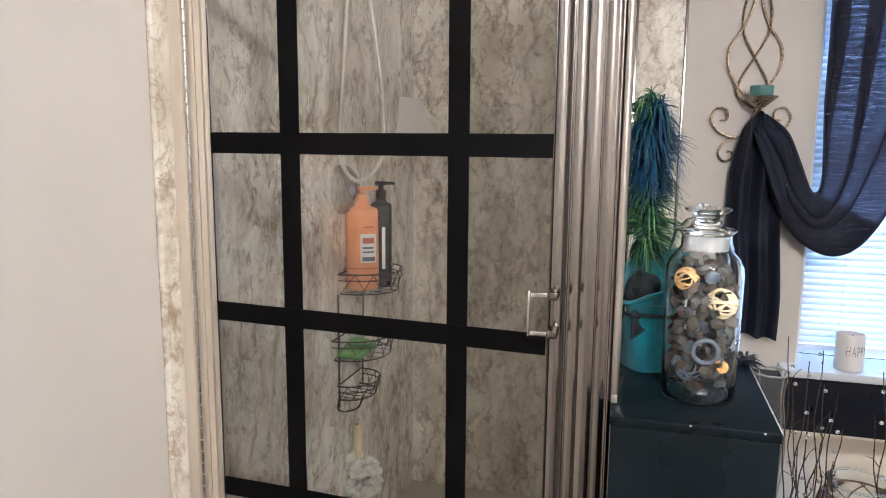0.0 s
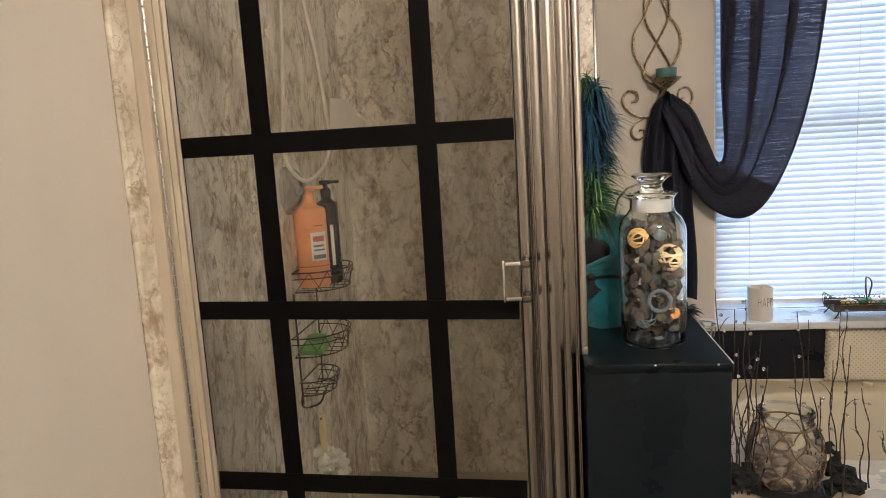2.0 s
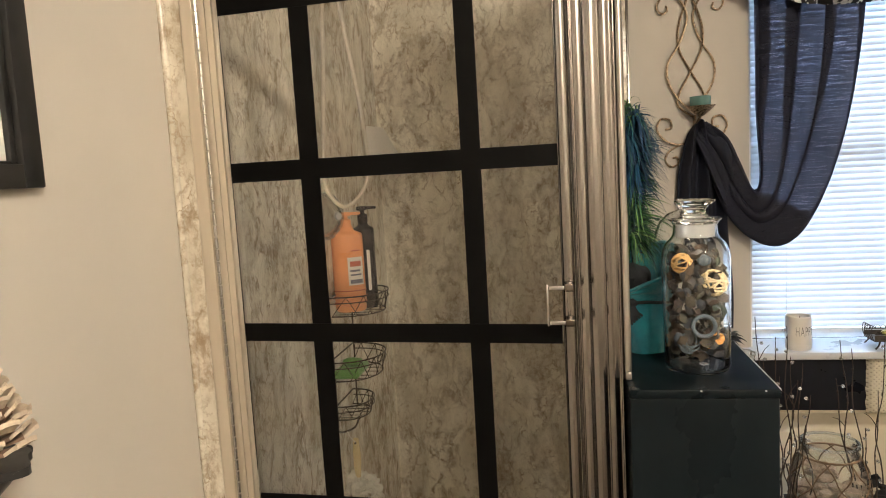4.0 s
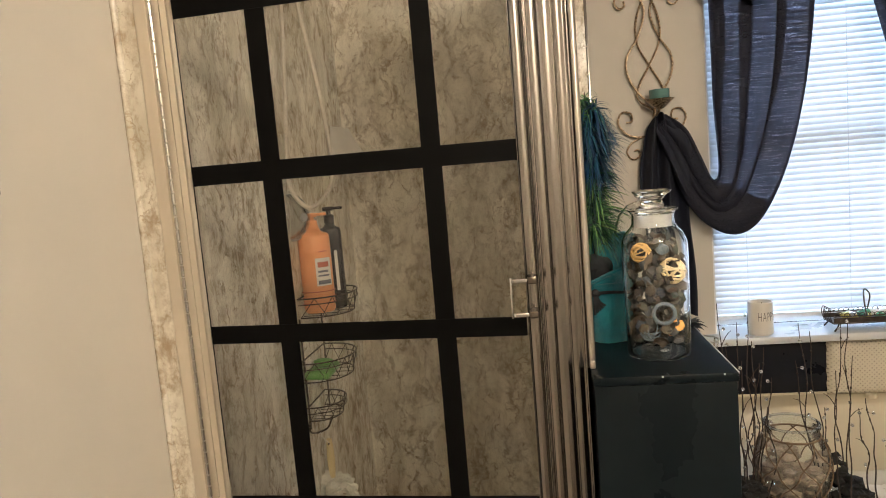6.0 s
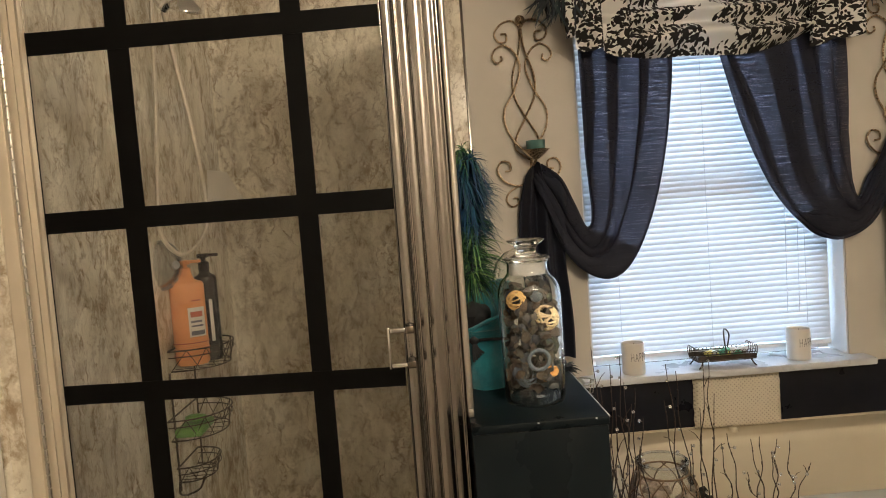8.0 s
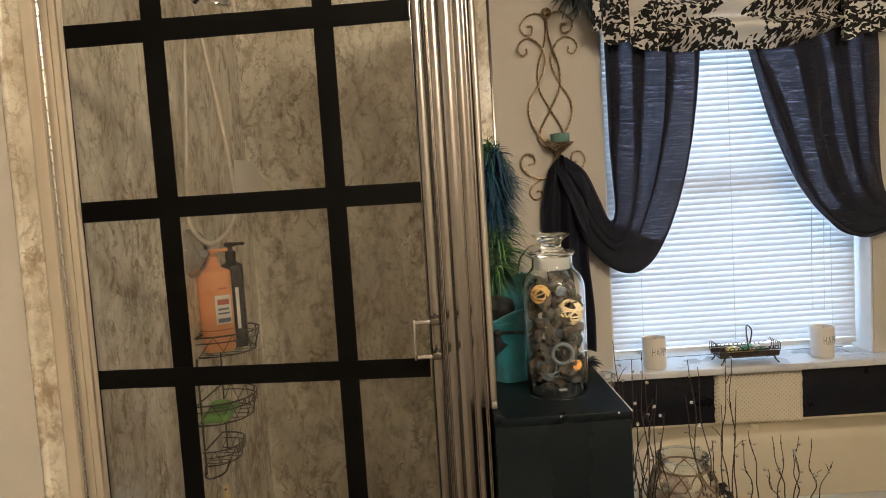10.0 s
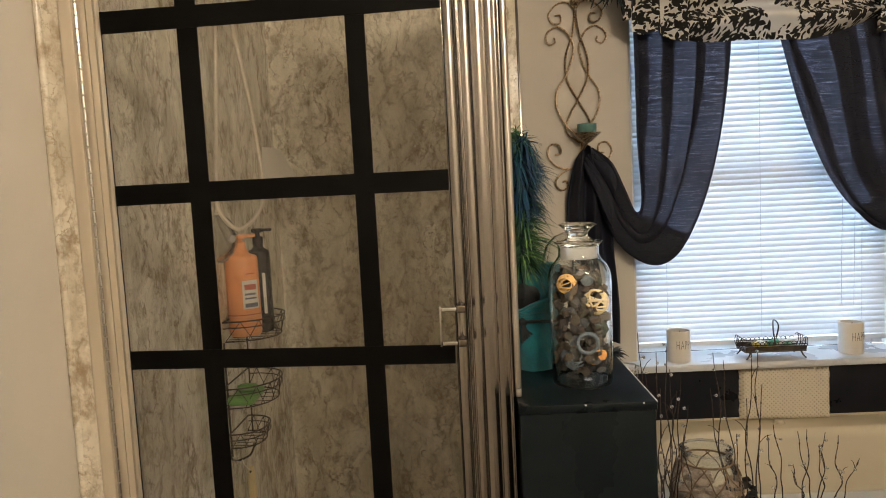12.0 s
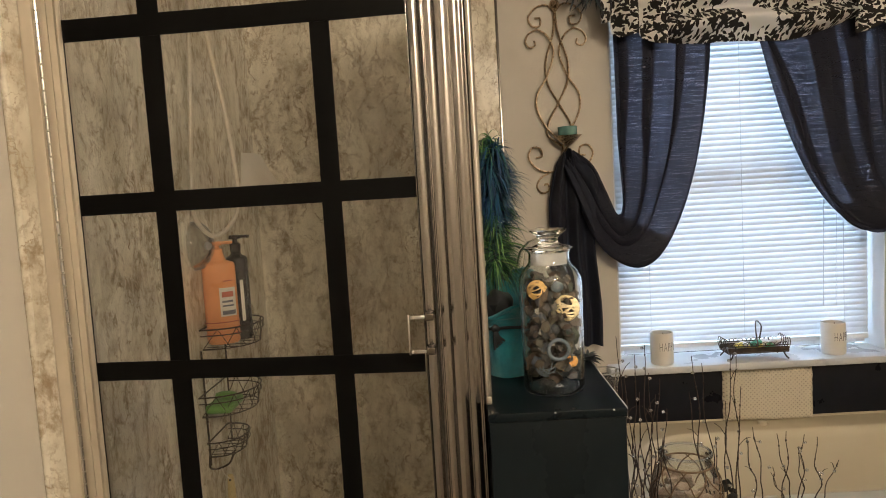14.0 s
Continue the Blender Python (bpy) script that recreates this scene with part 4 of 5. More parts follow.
part("loop_handle", tube(B(), smooth_path([(TX - 0.002, TY - TD, TZ + 0.05), (TX - 0.004, TY - TD * 0.7, TZ + 0.105), (TX + 0.010, TY, TZ + 0.132), (TX + 0.040, TY + TD * 0.7, TZ + 0.105), (TX + 0.036, TY + TD, TZ + 0.05)], 8), 0.0026, 7), WIRE, tray)
rng = random.Random(3)
for k in range(9):
    bm = B()
    blob(bm, (TX - 0.055 + k * 0.0165, TY + rng.uniform(-0.02, 0.02), TZ + 0.040 + rng.uniform(0, 0.018)), 0.015, (1.2, 0.9, 0.7), k, 0.5)
    tagged(part("wrapped_sweet", bm, [YELLOW, WHITE, PALEGREEN][(k * 5 // 3) % 3]), ["yellow foil wrapped sweet in the wire basket", "white wrapped sweet in the wire basket", "green foil wrapped sweet in the wire basket"][(k * 5 // 3) % 3], "sweet", "basket sweets")

# ---- bath tub ----
def rounded(x0, x1, y0, y1, r, z, n=16):
    out = []
    for cx, cy, a0 in ((x1 - r, y1 - r, 0), (x0 + r, y1 - r, 90), (x0 + r, y0 + r, 180), (x1 - r, y0 + r, 270)):
        for k in range(n + 1):
            a = radians(a0 + 90 * k / n)
            out.append(Vector((cx + r * math.cos(a), cy + r * math.sin(a), z)))
    return out


TZT = 0.548
bm = B()
loops = [rounded(1.078, 2.89, 0.08, WALL_Y - 0.002, 0.004, PF), rounded(1.078, 2.89, 0.08, WALL_Y - 0.002, 0.004, TZT - 0.012), rounded(1.084, 2.884, 0.086, WALL_Y - 0.004, 0.006, TZT)]
for inset, z in ((0.0, TZT), (0.008, TZT - 0.003), (0.016, TZT - 0.014), (0.022, TZT - 0.035), (0.045, 0.36), (0.075, 0.22), (0.12, 0.15), (0.2, 0.125)):
    loops.append(rounded(1.30 + inset, 2.80 - inset, 0.44 + inset, 0.944 - inset, 0.24 - min(inset, 0.15), z))
rings = [[bm.verts.new(p) for p in lp] for lp in loops]
for a, b in zip(rings, rings[1:]):
    for k in range(len(a)):
        bm.faces.new((a[k], a[(k + 1) % len(a)], b[(k + 1) % len(b)], b[k]))
bm.faces.new(rings[-1])
tub = part("bathtub", bm, TUB, angle=50)
tagged(tub, "cream acrylic soaking tub set under the window", "bathtub")
part("air_button", lathe(B(), [(0.0005, 0.014), (0.012, 0.014), (0.016, 0.011), (0.017, 0.0), (0.022, -0.0005)], 1.80, 0.99, TZT + 0.001, 24), TUB, tub, "round cream push button on the rim")

settle(WINDOW_FIT, known)

# ---- black cabinet and what stands on it ----
known = set(scene.objects)
cab = thing("cabinet", "black lacquered narrow cabinet with chipped pale edge", "cabinet")
CX0, CX1, CY0, CY1, CZ = 0.7870, 1.062, -0.035, 0.45, 0.975
part("body", box(B(), CX0 + 0.002, CX1 - 0.002, CY0 + 0.004, CY1, -0.1817, CZ - 0.019, 0.002), BLACK, cab)
part("top", box(B(), CX0, CX1, CY0, CY1, CZ - 0.018, CZ, 0.0025), BLACK, cab)
part("worn_edge", box(B(), CX1 - 0.0012, CX1 + 0.0012, CY0 + 0.003, CY1 - 0.02, CZ - 0.0035, CZ + 0.0006, 0.0005), CHIPPED, cab, "pale chipped edge")
rng = random.Random(11)
for k in range(2):
    x = rng.uniform(CX0 + 0.02, CX1 - 0.01)
    part("chip", box(B(), x, x + rng.uniform(0.002, 0.005), CY0 - 0.0006, CY0 + 0.002, CZ - 0.004, CZ - 0.001), CHIPPED, cab)

jar = thing("apothecary_jar", "clear glass lidded jar filled with dark potpourri", "jar")
JX, JY, JZ = 0.939, 0.111, CZ
JR = 0.0655
outer = [(JR - 0.022, 0.001), (JR - 0.012, 0.0), (JR - 0.003, 0.004), (JR, 0.014), (JR + 0.0015, 0.10), (JR + 0.0025, 0.225), (JR + 0.001, 0.243), (JR - 0.006, 0.259), (0.049, 0.270), (0.044, 0.278), (0.043, 0.296), (0.047, 0.303), (0.0515, 0.306), (0.0515, 0.309)]
outer = [(r, z * 1.018) for r, z in outer]
inner = [(max(r - 0.0032, 0.0005), z) for r, z in reversed(outer[3:-3])] + [(JR - 0.010, 0.0050), (0.0005, 0.0042)]
part("body", lathe(B(), [(0.0005, 0.0012)] + outer + [(0.0475, 0.3146)] + inner, JX, JY, JZ, 64), SOLIDGLASS, jar)
part("ground_neck", lathe(B(), [(0.0383, 0.277), (0.0388, 0.304)], JX, JY, JZ, 48), FROST, jar, "frosted ground glass collar")
part("lid", lathe(B(), [(0.0005, 0.290), (0.036, 0.290), (0.0375, 0.3155), (0.030, 0.3185), (0.022, 0.324), (0.021, 0.332), (0.028, 0.341), (0.040, 0.349), (0.041, 0.352), (0.036, 0.353), (0.020, 0.347), (0.0005, 0.345)], JX, JY, JZ, 48), SOLIDGLASS, jar)

for o in jar.children:
    o.visible_shadow = False

# filling: petals, pods and curls
rng = random.Random(21)
bm = B()
for k in range(230):
    z = 0.030 + 0.224 * rng.random()
    rm = (JR - 0.014) * (1.0 if z < 0.235 else 0.75)
    r, a = rm * math.sqrt(rng.random()) if k % 3 else rm * rng.uniform(0.85, 1.0), rng.uniform(0, 2 * math.pi)
    p = (JX + r * math.cos(a), JY + r * math.sin(a), JZ + z)
    if k % 3 == 0:
        q = bmesh.ops.create_icosphere(bm, subdivisions=1, radius=1)["verts"]
        m = pose(*p, rng.uniform(0, 180), rng.uniform(0, 180), rng.uniform(0, 180))
        s = rng.uniform(0.008, 0.0135)
        for v in q:
            w = Vector((v.co.x * s * 1.3, v.co.y * s, v.co.z * s * 0.8)) * (1 + 0.3 * noise.noise(v.co * 2 + Vector((k, 0, 0))))
            v.co = m @ w
    else:
        m = pose(*p, rng.uniform(0, 180), rng.uniform(0, 180), rng.uniform(0, 180))
        s = rng.uniform(0.013, 0.022)
        c = rng.uniform(0.3, 0.9)
        g = [[bm.verts.new(m @ Vector(((i / 3 - 0.5) * s * 1.6 * (1 - 0.6 * abs(j / 3 - 0.5)), (j / 3 - 0.5) * s * 1.3, c * s * ((i / 3 - 0.5) ** 2 + (j / 3 - 0.5) ** 2) * 2))) for j in range(4)] for i in range(4)]
        for i in range(3):
            for j in range(3):
                bm.faces.new((g[i][j], g[i + 1][j], g[i + 1][j + 1], g[i][j + 1]))
tagged(part("potpourri", bm, POTP), "dark dried petals and pods filling the glass jar", "potpourri", kind="stuff")


def rattan_ball(c, r, material, seed, n=11, wire=0.0016):
    g = random.Random(seed)
    bm = B()
    for k in range(n):
        ax = Vector((g.uniform(-1, 1), g.uniform(-1, 1), g.uniform(-1, 1))).normalized()
        u = ax.orthogonal().normalized()
        w = ax.cross(u)
        rr = r * g.uniform(0.93, 1.0)
        tube(bm, [Vector(c) + rr * (math.cos(t) * u + math.sin(t) * w) + ax * g.uniform(-0.0004, 0.0004) for t in [2 * math.pi * j / 22 for j in range(22)]], wire, 6, closed=True)
    return part("rattan_ball", bm, material)


tagged(rattan_ball((JX - 0.031, JY - 0.029, JZ + 0.226), 0.0205, RATTAN, 4, 16, 0.0013), "small woven yellow rattan ball inside the jar", "rattan ball", "jar rattan balls")
tagged(rattan_ball((JX + 0.029, JY - 0.024, JZ + 0.184), 0.0265, RATTAN_P, 9, 15, 0.0021), "larger woven pale rattan ball inside the jar", "rattan ball", "jar rattan balls")
tagged(rattan_ball((JX - 0.020, JY - 0.028, JZ + 0.060), 0.022, GREYBLUE, 15, 9, 0.0011), "woven grey-blue wire ball inside the jar", "rattan ball", "jar rattan balls")
bm = tube(B(), [(JX + 0.006 + 0.021 * math.cos(a), JY - 0.0475, JZ + 0.100 + 0.021 * math.sin(a)) for a in [2 * math.pi * j / 26 for j in range(26)]], 0.0040, 8, closed=True)
tagged(part("dried_ring", bm, GREYBLUE), "grey-blue dried seed ring inside the jar", "ring")
bm = B()
for k in range(7):
    a = 2 * math.pi * k / 7
    blob(bm, (JX + 0.030 + 0.010 * math.cos(a), JY - 0.040, JZ + 0.072 + 0.008 * math.sin(a)), 0.0065, (1.1, 0.7, 1), k, 0.4)
blob(bm, (JX + 0.020, JY - 0.043, JZ + 0.058), 0.008, (1.2, 0.7, 0.8), 3, 0.4)
tagged(part("dried_flower", bm, ORANGE), "orange dried flower pressed inside the jar", "dried flower")
bm = blob(B(), (JX + 0.010, JY - 0.036, JZ + 0.232), 0.0125, (1, 0.9, 1), 8, 0.35)
tagged(part("dried_pod", bm, GREYBLUE), "grey dried pod near the jar's top", "seed pod")
bm = blob(B(), (JX + 0.004, JY - 0.046, JZ + 0.021), 0.006, (1.6, 0.8, 0.6), 9, 0.2)
tagged(part("glass_pebble", bm, CRYSTAL), "clear glass pebble at the jar's bottom", "pebble")

# glass dome behind the jar, standing in for an oval mirror-like plate
dome = thing("glass_dome_standin", "clear glass dome with a knob, standing in for an oval plate", "cloche")
DX, DY = 0.952, 0.355
skin = [(0.070, 0.002), (0.070, 0.20), (0.067, 0.245), (0.055, 0.285), (0.034, 0.308), (0.010, 0.317), (0.0005, 0.318)]
part("dome", lathe(B(), skin + [(max(r - 0.0025, 0.0004), z - (0.0025 if z > 0.2 else 0.0)) for r, z in reversed(skin)] + [(0.070, 0.002)], DX, DY, CZ, 56), SOLIDGLASS, dome)
part("knob", lathe(B(), [(0.006, 0.317), (0.007, 0.321), (0.014, 0.327), (0.016, 0.334), (0.011, 0.341), (0.0005, 0.343)], DX, DY, CZ, 10), CRYSTAL, dome, "faceted clear knob")
for o in dome.children:
    o.visible_shadow = False
# Unidentified navy lump, made up as a rounded column.
tagged(part("navy_lump", lathe(B(), [(0.0005, 0.0), (0.034, 0.0), (0.037, 0.02), (0.037, 0.20), (0.033, 0.232), (0.022, 0.250), (0.0005, 0.257)], 0.838, 0.408, CZ, 28), NAVY), "rounded dull navy lump behind the pouch", "candle")

# teal terry pouch: front folded down, black cord round its waist
pouch = thing("terry_pouch", "teal terry cloth pouch tied with black cord", "pouch")
PX, PY = 0.852, 0.285


def pouch_ring(a, v):
    waist = 1 - 0.14 * math.exp(-((v - 0.52) / 0.09) ** 2)
    r = (0.060 + 0.008 * v) * waist * (1 + 0.07 * math.sin(3 * a + 4 * v) + 0.06 * noise.noise(Vector((math.cos(a) * 2, math.sin(a) * 2, v * 4))))
    return Vector((PX + r * math.cos(a) * 0.95, PY + r * math.sin(a), 0))


def pouch_low(u, v):
    p = pouch_ring(2 * math.pi * u, 0.62 * v)
    return Vector((p.x, p.y, CZ + 0.001 + 0.140 * v))


def pouch_collar(u, v):
    a = 2 * math.pi * u
    low = 0.5 + 0.5 * math.cos(a + 2.25)
    rim = 0.238 - 0.092 * low ** 1.3 + 0.006 * math.sin(3 * a)
    p = pouch_ring(a, 0.60 + 0.40 * v) - Vector((PX, PY, 0))
    curl = 1 - 0.30 * v * math.exp(-(((a - 5.55) / 0.30) ** 2)) + 0.16 * v * math.exp(-(((a - 5.0) / 0.35) ** 2))
    return Vector((PX, PY, CZ + 0.138 + (rim - 0.138) * v)) + p * (1 + 0.12 * v) * curl


part("body", sheet(B(), pouch_low, 64, 24), TEAL, pouch)
part("collar", sheet(B(), pouch_collar, 96, 20), TEAL, pouch, "teal collar folded open towards the front")
part("rolled_hem", tube(B(), [pouch_collar(k / 72, 1.0) for k in range(72)], 0.0046, 8, closed=True), TEAL, pouch)
# Added dark blob: black stuffing and the opening's shade in one.
part("dark_filler", blob(B(), (PX - 0.016, PY + 0.006, CZ + 0.160), 0.050, (0.75, 0.95, 0.80), 5, 0.25, 3), TRIMB, pouch, "dark crumpled filler in the pouch opening")
part("cord", tube(B(), [(PX + 0.0565 * math.cos(2 * math.pi * k / 40), PY + 0.0595 * math.sin(2 * math.pi * k / 40), CZ + 0.117 + 0.003 * math.sin(6 * math.pi * k / 40)) for k in range(40)], 0.0036, 8, closed=True), TRIMB, pouch, "black braided cord")
bm = B()
for k in range(5):
    tube(bm, smooth_path([(PX - 0.030, PY - 0.058, CZ + 0.118), (PX - 0.034 + 0.003 * k, PY - 0.066, CZ + 0.100), (PX - 0.034 + 0.006 * k, PY - 0.064, CZ + 0.070 + 0.005 * k)], 4), 0.0030, 6)
blob(bm, (PX - 0.030, PY - 0.060, CZ + 0.119), 0.009, (1.2, 0.8, 1), 2, 0.4)
part("tassel", bm, TRIMB, pouch, "black cord knot and tassel")

# dyed plume standing in the pouch
plume = thing("feather_plume", "blue and green dyed feather plume behind the pouch", "feather plume")
rng = random.Random(8)
part("quill", tube(B(), smooth_path([(0.838, 0.325, CZ + 0.05), (0.832, 0.33, 1.28), (0.826, 0.335, 1.45), (0.832, 0.33, 1.56)]), 0.004, 8, 0.001), TRIMB, plume)
for nm, mt, z0, z1, cnt in (("tip_plumage", PLUME_G, 1.50, 1.55, 140), ("blue_plumage", PLUME, 1.36, 1.53, 1900), ("green_plumage", PLUME_G, 1.215, 1.38, 1150)):
    bm = B()
    for k in range(cnt // 14):
        z = rng.uniform(z0, z1)
        a = rng.uniform(-math.pi, math.pi)
        out = rng.uniform(0.4, 1.0)
        d = Vector((math.cos(a) * out + 0.15, math.sin(a) * 0.7 * out - 0.1, rng.uniform(0.15, 0.85)))
        long, bend = rng.uniform(0.06, 0.10), rng.uniform(0.5, 1.5)
        at = Vector((0.832 + rng.uniform(-0.018, 0.018), 0.33 + rng.uniform(-0.018, 0.018), z - 0.012))
        for q in range(16):
            j = Vector((rng.gauss(0, 1), rng.gauss(0, 1), rng.gauss(0, 1)))
            blade(bm, at + j * 0.004, d + j * 0.13, long * rng.uniform(0.6, 1.1), rng.choice((0.0010, 0.0015, 0.0024)), bend * rng.uniform(0.8, 1.2), k * 5 + q)
    tagged(part(nm, bm, mt, plume), kind="stuff")

# dark fuzzy tuft and clear beads at the cabinet's back corner
rng = random.Random(14)
bm = B()
for k in range(280):
    a = rng.uniform(0, 2 * math.pi)
    blade(bm, (1.046 + rng.uniform(-0.03, 0.015), 0.36 + rng.uniform(-0.02, 0.02), CZ + 0.002), (math.cos(a), math.sin(a) * 0.6, rng.uniform(0.1, 0.9)), rng.uniform(0.022, 0.046), 0.0042, 0.5, k)
tagged(part("feather_tuft", bm, PLUME_K), "black fuzzy feather tuft on the cabinet's back corner", "feather tuft")

# beside the shower, moved and scaled to fit the camera's view
settle(Matrix.Translation((0.0233, -0.0376, 0.0544)) @ Matrix.Scale(0.96, 4), known)

# ---- tub corner: net jar on a plate, lace, beaded twigs ----
known = set(scene.objects)
NX, NY, NZ = 1.283, 0.300, TZT
plate = part("glass_plate", lathe(B(), [(0.0005, 0.004), (0.075, 0.004), (0.112, 0.016), (0.114, 0.019), (0.110, 0.018), (0.074, 0.008), (0.0005, 0.008)], NX, NY, NZ - 0.0035, 48), JARGLASS)
tagged(plate, "clear glass plate under the netted jar", "plate")
net = thing("netted_jar", "round clear glass jar wrapped in jute netting", "jar")
NZ += 0.006
prof = [(0.0005, 0.001), (0.050, 0.0), (0.066, 0.008), (0.082, 0.040), (0.0885, 0.080), (0.084, 0.118), (0.069, 0.150), (0.0615, 0.162), (0.061, 0.176), (0.065, 0.181), (0.065, 0.186), (0.058, 0.186), (0.057, 0.164)]
part("glass", lathe(B(), prof, NX, NY, NZ, 48), JARGLASS, net)
part("rim", tube(B(), [(NX + 0.062 * math.cos(2 * math.pi * k / 48), NY + 0.062 * math.sin(2 * math.pi * k / 48), NZ + 0.186) for k in range(48)], 0.0030, 8, closed=True), JARGLASS, net, "thick clear glass rim")


def prof_r(z):
    for (r0, z0), (r1, z1) in zip(prof[1:8], prof[2:9]):
        if z0 <= z <= z1:
            return r0 + (r1 - r0) * (z - z0) / (z1 - z0)
    return 0.0615


for s in (-1, 1):
    for k in range(8):
        pts = []
        for j in range(15):
            z = 0.008 + 0.150 * j / 14
            a = 2 * math.pi * k / 8 + s * 1.25 * j / 14 + 0.05 * math.sin(3 * k + j)
            r = prof_r(z) + 0.0015
            pts.append((NX + r * math.cos(a), NY + r * math.sin(a), NZ + z))
        part("net_cord", tube(B(), pts, 0.0017, 6), ROPE, net)
part("neck_cord", tube(B(), [(NX + 0.064 * math.cos(2 * math.pi * k / 40), NY + 0.064 * math.sin(2 * math.pi * k / 40), NZ + 0.158) for k in range(40)], 0.0026, 6, closed=True), ROPE, net)
rng = random.Random(31)
bm = B()
for k in range(80):
    z = rng.uniform(0.012, 0.115)
    r, a = prof_r(max(z, 0.01)) * 0.86 * math.sqrt(rng.random()), rng.uniform(0, 6.28)
    blob(bm, (NX + r * math.cos(a), NY + r * math.sin(a), NZ + z), rng.uniform(0.010, 0.017), (1.3, 1, 0.7), k, 0.5, 1)
tagged(part("shell_filling", bm, SAND), "pale shells and pebbles inside the netted jar", "shells", kind="stuff")

bm = B()
rng = random.Random(12)
for k in range(70):
    s = rng.random()
    blob(bm, (NX + 0.105 + 0.05 * s + rng.uniform(-0.02, 0.02), NY - 0.01 + rng.uniform(-0.04, 0.04), TZT + 0.010 + (0.085 * (1 - s) ** 1.3) * rng.random()), rng.uniform(0.008, 0.016), (1, 1, 0.8), k, 0.8, 1)
tagged(part("lace_garland", bm, LACE), "crumpled black lace garland beside the netted jar", "garland", "lace garlands")
bm = B()
for k in range(40):
    blob(bm, (NX - 0.105 + rng.uniform(-0.03, 0.02), NY - 0.04 + rng.uniform(-0.03, 0.03), TZT + 0.012 + 0.05 * rng.random()), rng.uniform(0.010, 0.016), (1, 1, 0.8), k, 0.8, 1)
tagged(part("lace_garland", bm, LACE), "small crumpled black lace garland between jar and cabinet", "garland", "lace garlands")


vase = thing("glass_vase", "ribbed clear glass vase standing behind the cabinet", "vase")


def vase_skin(u, v):
    a = 2 * math.pi * u
    r = (0.030 + 0.014 * math.sin(math.pi * min(1, v * 1.15)) + 0.012 * max(0, v - 0.8) * 5) * (1 + 0.05 * math.cos(10 * a))
    return Vector((1.128 + r * math.cos(a), 0.50 + r * math.sin(a), TZT + 0.001 + 0.355 * v))


part("body", sheet(B(), vase_skin, 80, 24), JARGLASS, vase)
part("rim", tube(B(), smooth_path([vase_skin(k / 40, 1.0) for k in range(41)], 1), 0.0022, 6), FROST, vase)


def twig_bunch(label, feet, tops, seed):
    g = random.Random(seed)
    tw = thing("beaded_twigs", label, "twig bunch", group="tub twigs")
    for k, (tx, ty, tz) in enumerate(tops):
        fx, fy = feet[k % len(feet)]
        p0, p1 = Vector((fx + 0.6 * (tx - fx), fy, TZT + 0.001)), Vector((tx, ty, tz))
        pts = []
        for j in range(10):
            s = j / 9
            w = 0.014 * math.sin(math.pi * min(1, s * 1.1))
            pts.append(p0.lerp(p1, s) + Vector((w * noise.noise(Vector((seed + k * 3.3, s * 3.2, 0))) * 2, w * noise.noise(Vector((k * 1.9, 7, s * 3))), 0)))
        bm = tube(B(), smooth_path(pts, 4), 0.0019, 6, 0.0009)
        for q in range(g.randint(4, 8)):
            s = g.uniform(0.15, 0.95)
            blob(bm, along(pts, s), 0.0022, (1, 1, 1.8), q, 0.5, 1)
        st = part("branch", bm, TWIG, tw)
        if k % 3 != 1:
            s = g.uniform(0.45, 0.85)
            base = along(pts, s)
            tip = base + Vector((g.choice((-1, 1)) * g.uniform(0.012, 0.03), -0.004, g.uniform(0.02, 0.05)))
            part("side_shoot", tube(B(), smooth_path([base, base.lerp(tip, 0.5) + Vector((0, 0, 0.006)), tip], 3), 0.0011, 5, 0.0006), TWIG, st)
        for q in range(g.randint(1, 3)):
            s = g.uniform(0.35, 1.0)
            c = along(pts, s) + Vector((g.uniform(-0.012, 0.012), -0.006, g.uniform(-0.004, 0.008)))
            part("bead", blob(B(), c, 0.0042, (1, 1, 1), 0, 0.0, 2), CRYSTAL, st, "round clear bead")
            part("bead_wire", tube(B(), [along(pts, s), c], 0.0005, 4), WIRE, st)
    return tw


twig_bunch("dark beaded twigs rising beside the netted jar", [(1.150, 0.255), (1.165, 0.28), (1.175, 0.25)],
           [(1.125, 0.32, 1.040), (1.165, 0.30, 0.995), (1.190, 0.30, 1.020), (1.168, 0.28, 0.905), (1.205, 0.27, 0.90), (1.235, 0.28, 0.86), (1.15, 0.27, 0.82), (1.215, 0.25, 0.80), (1.135, 0.29, 0.94), (1.145, 0.31, 0.88), (1.175, 0.31, 0.86), (1.195, 0.29, 0.95), (1.185, 0.26, 0.78), (1.225, 0.30, 0.93)], 2)
twig_bunch("dark beaded twigs rising behind the netted jar", [(1.362, 0.245), (1.385, 0.27), (1.375, 0.30)],
           [(1.305, 0.30, 0.985), (1.330, 0.30, 0.965), (1.405, 0.31, 0.985), (1.415, 0.30, 1.000), (1.29, 0.28, 0.90), (1.425, 0.30, 0.90), (1.375, 0.27, 0.875), (1.345, 0.26, 0.79)], 5)
twig_bunch("dark beaded twigs standing on the tub rim", [(1.475, 0.275), (1.50, 0.29), (1.56, 0.27), (1.60, 0.29)],
           [(1.437, 0.30, 0.770), (1.452, 0.30, 0.795), (1.500, 0.30, 0.690), (1.512, 0.30, 0.775), (1.535, 0.30, 0.780), (1.580, 0.30, 0.770), (1.612, 0.30, 0.762), (1.555, 0.28, 0.745), (1.665, 0.30, 0.70)], 9)

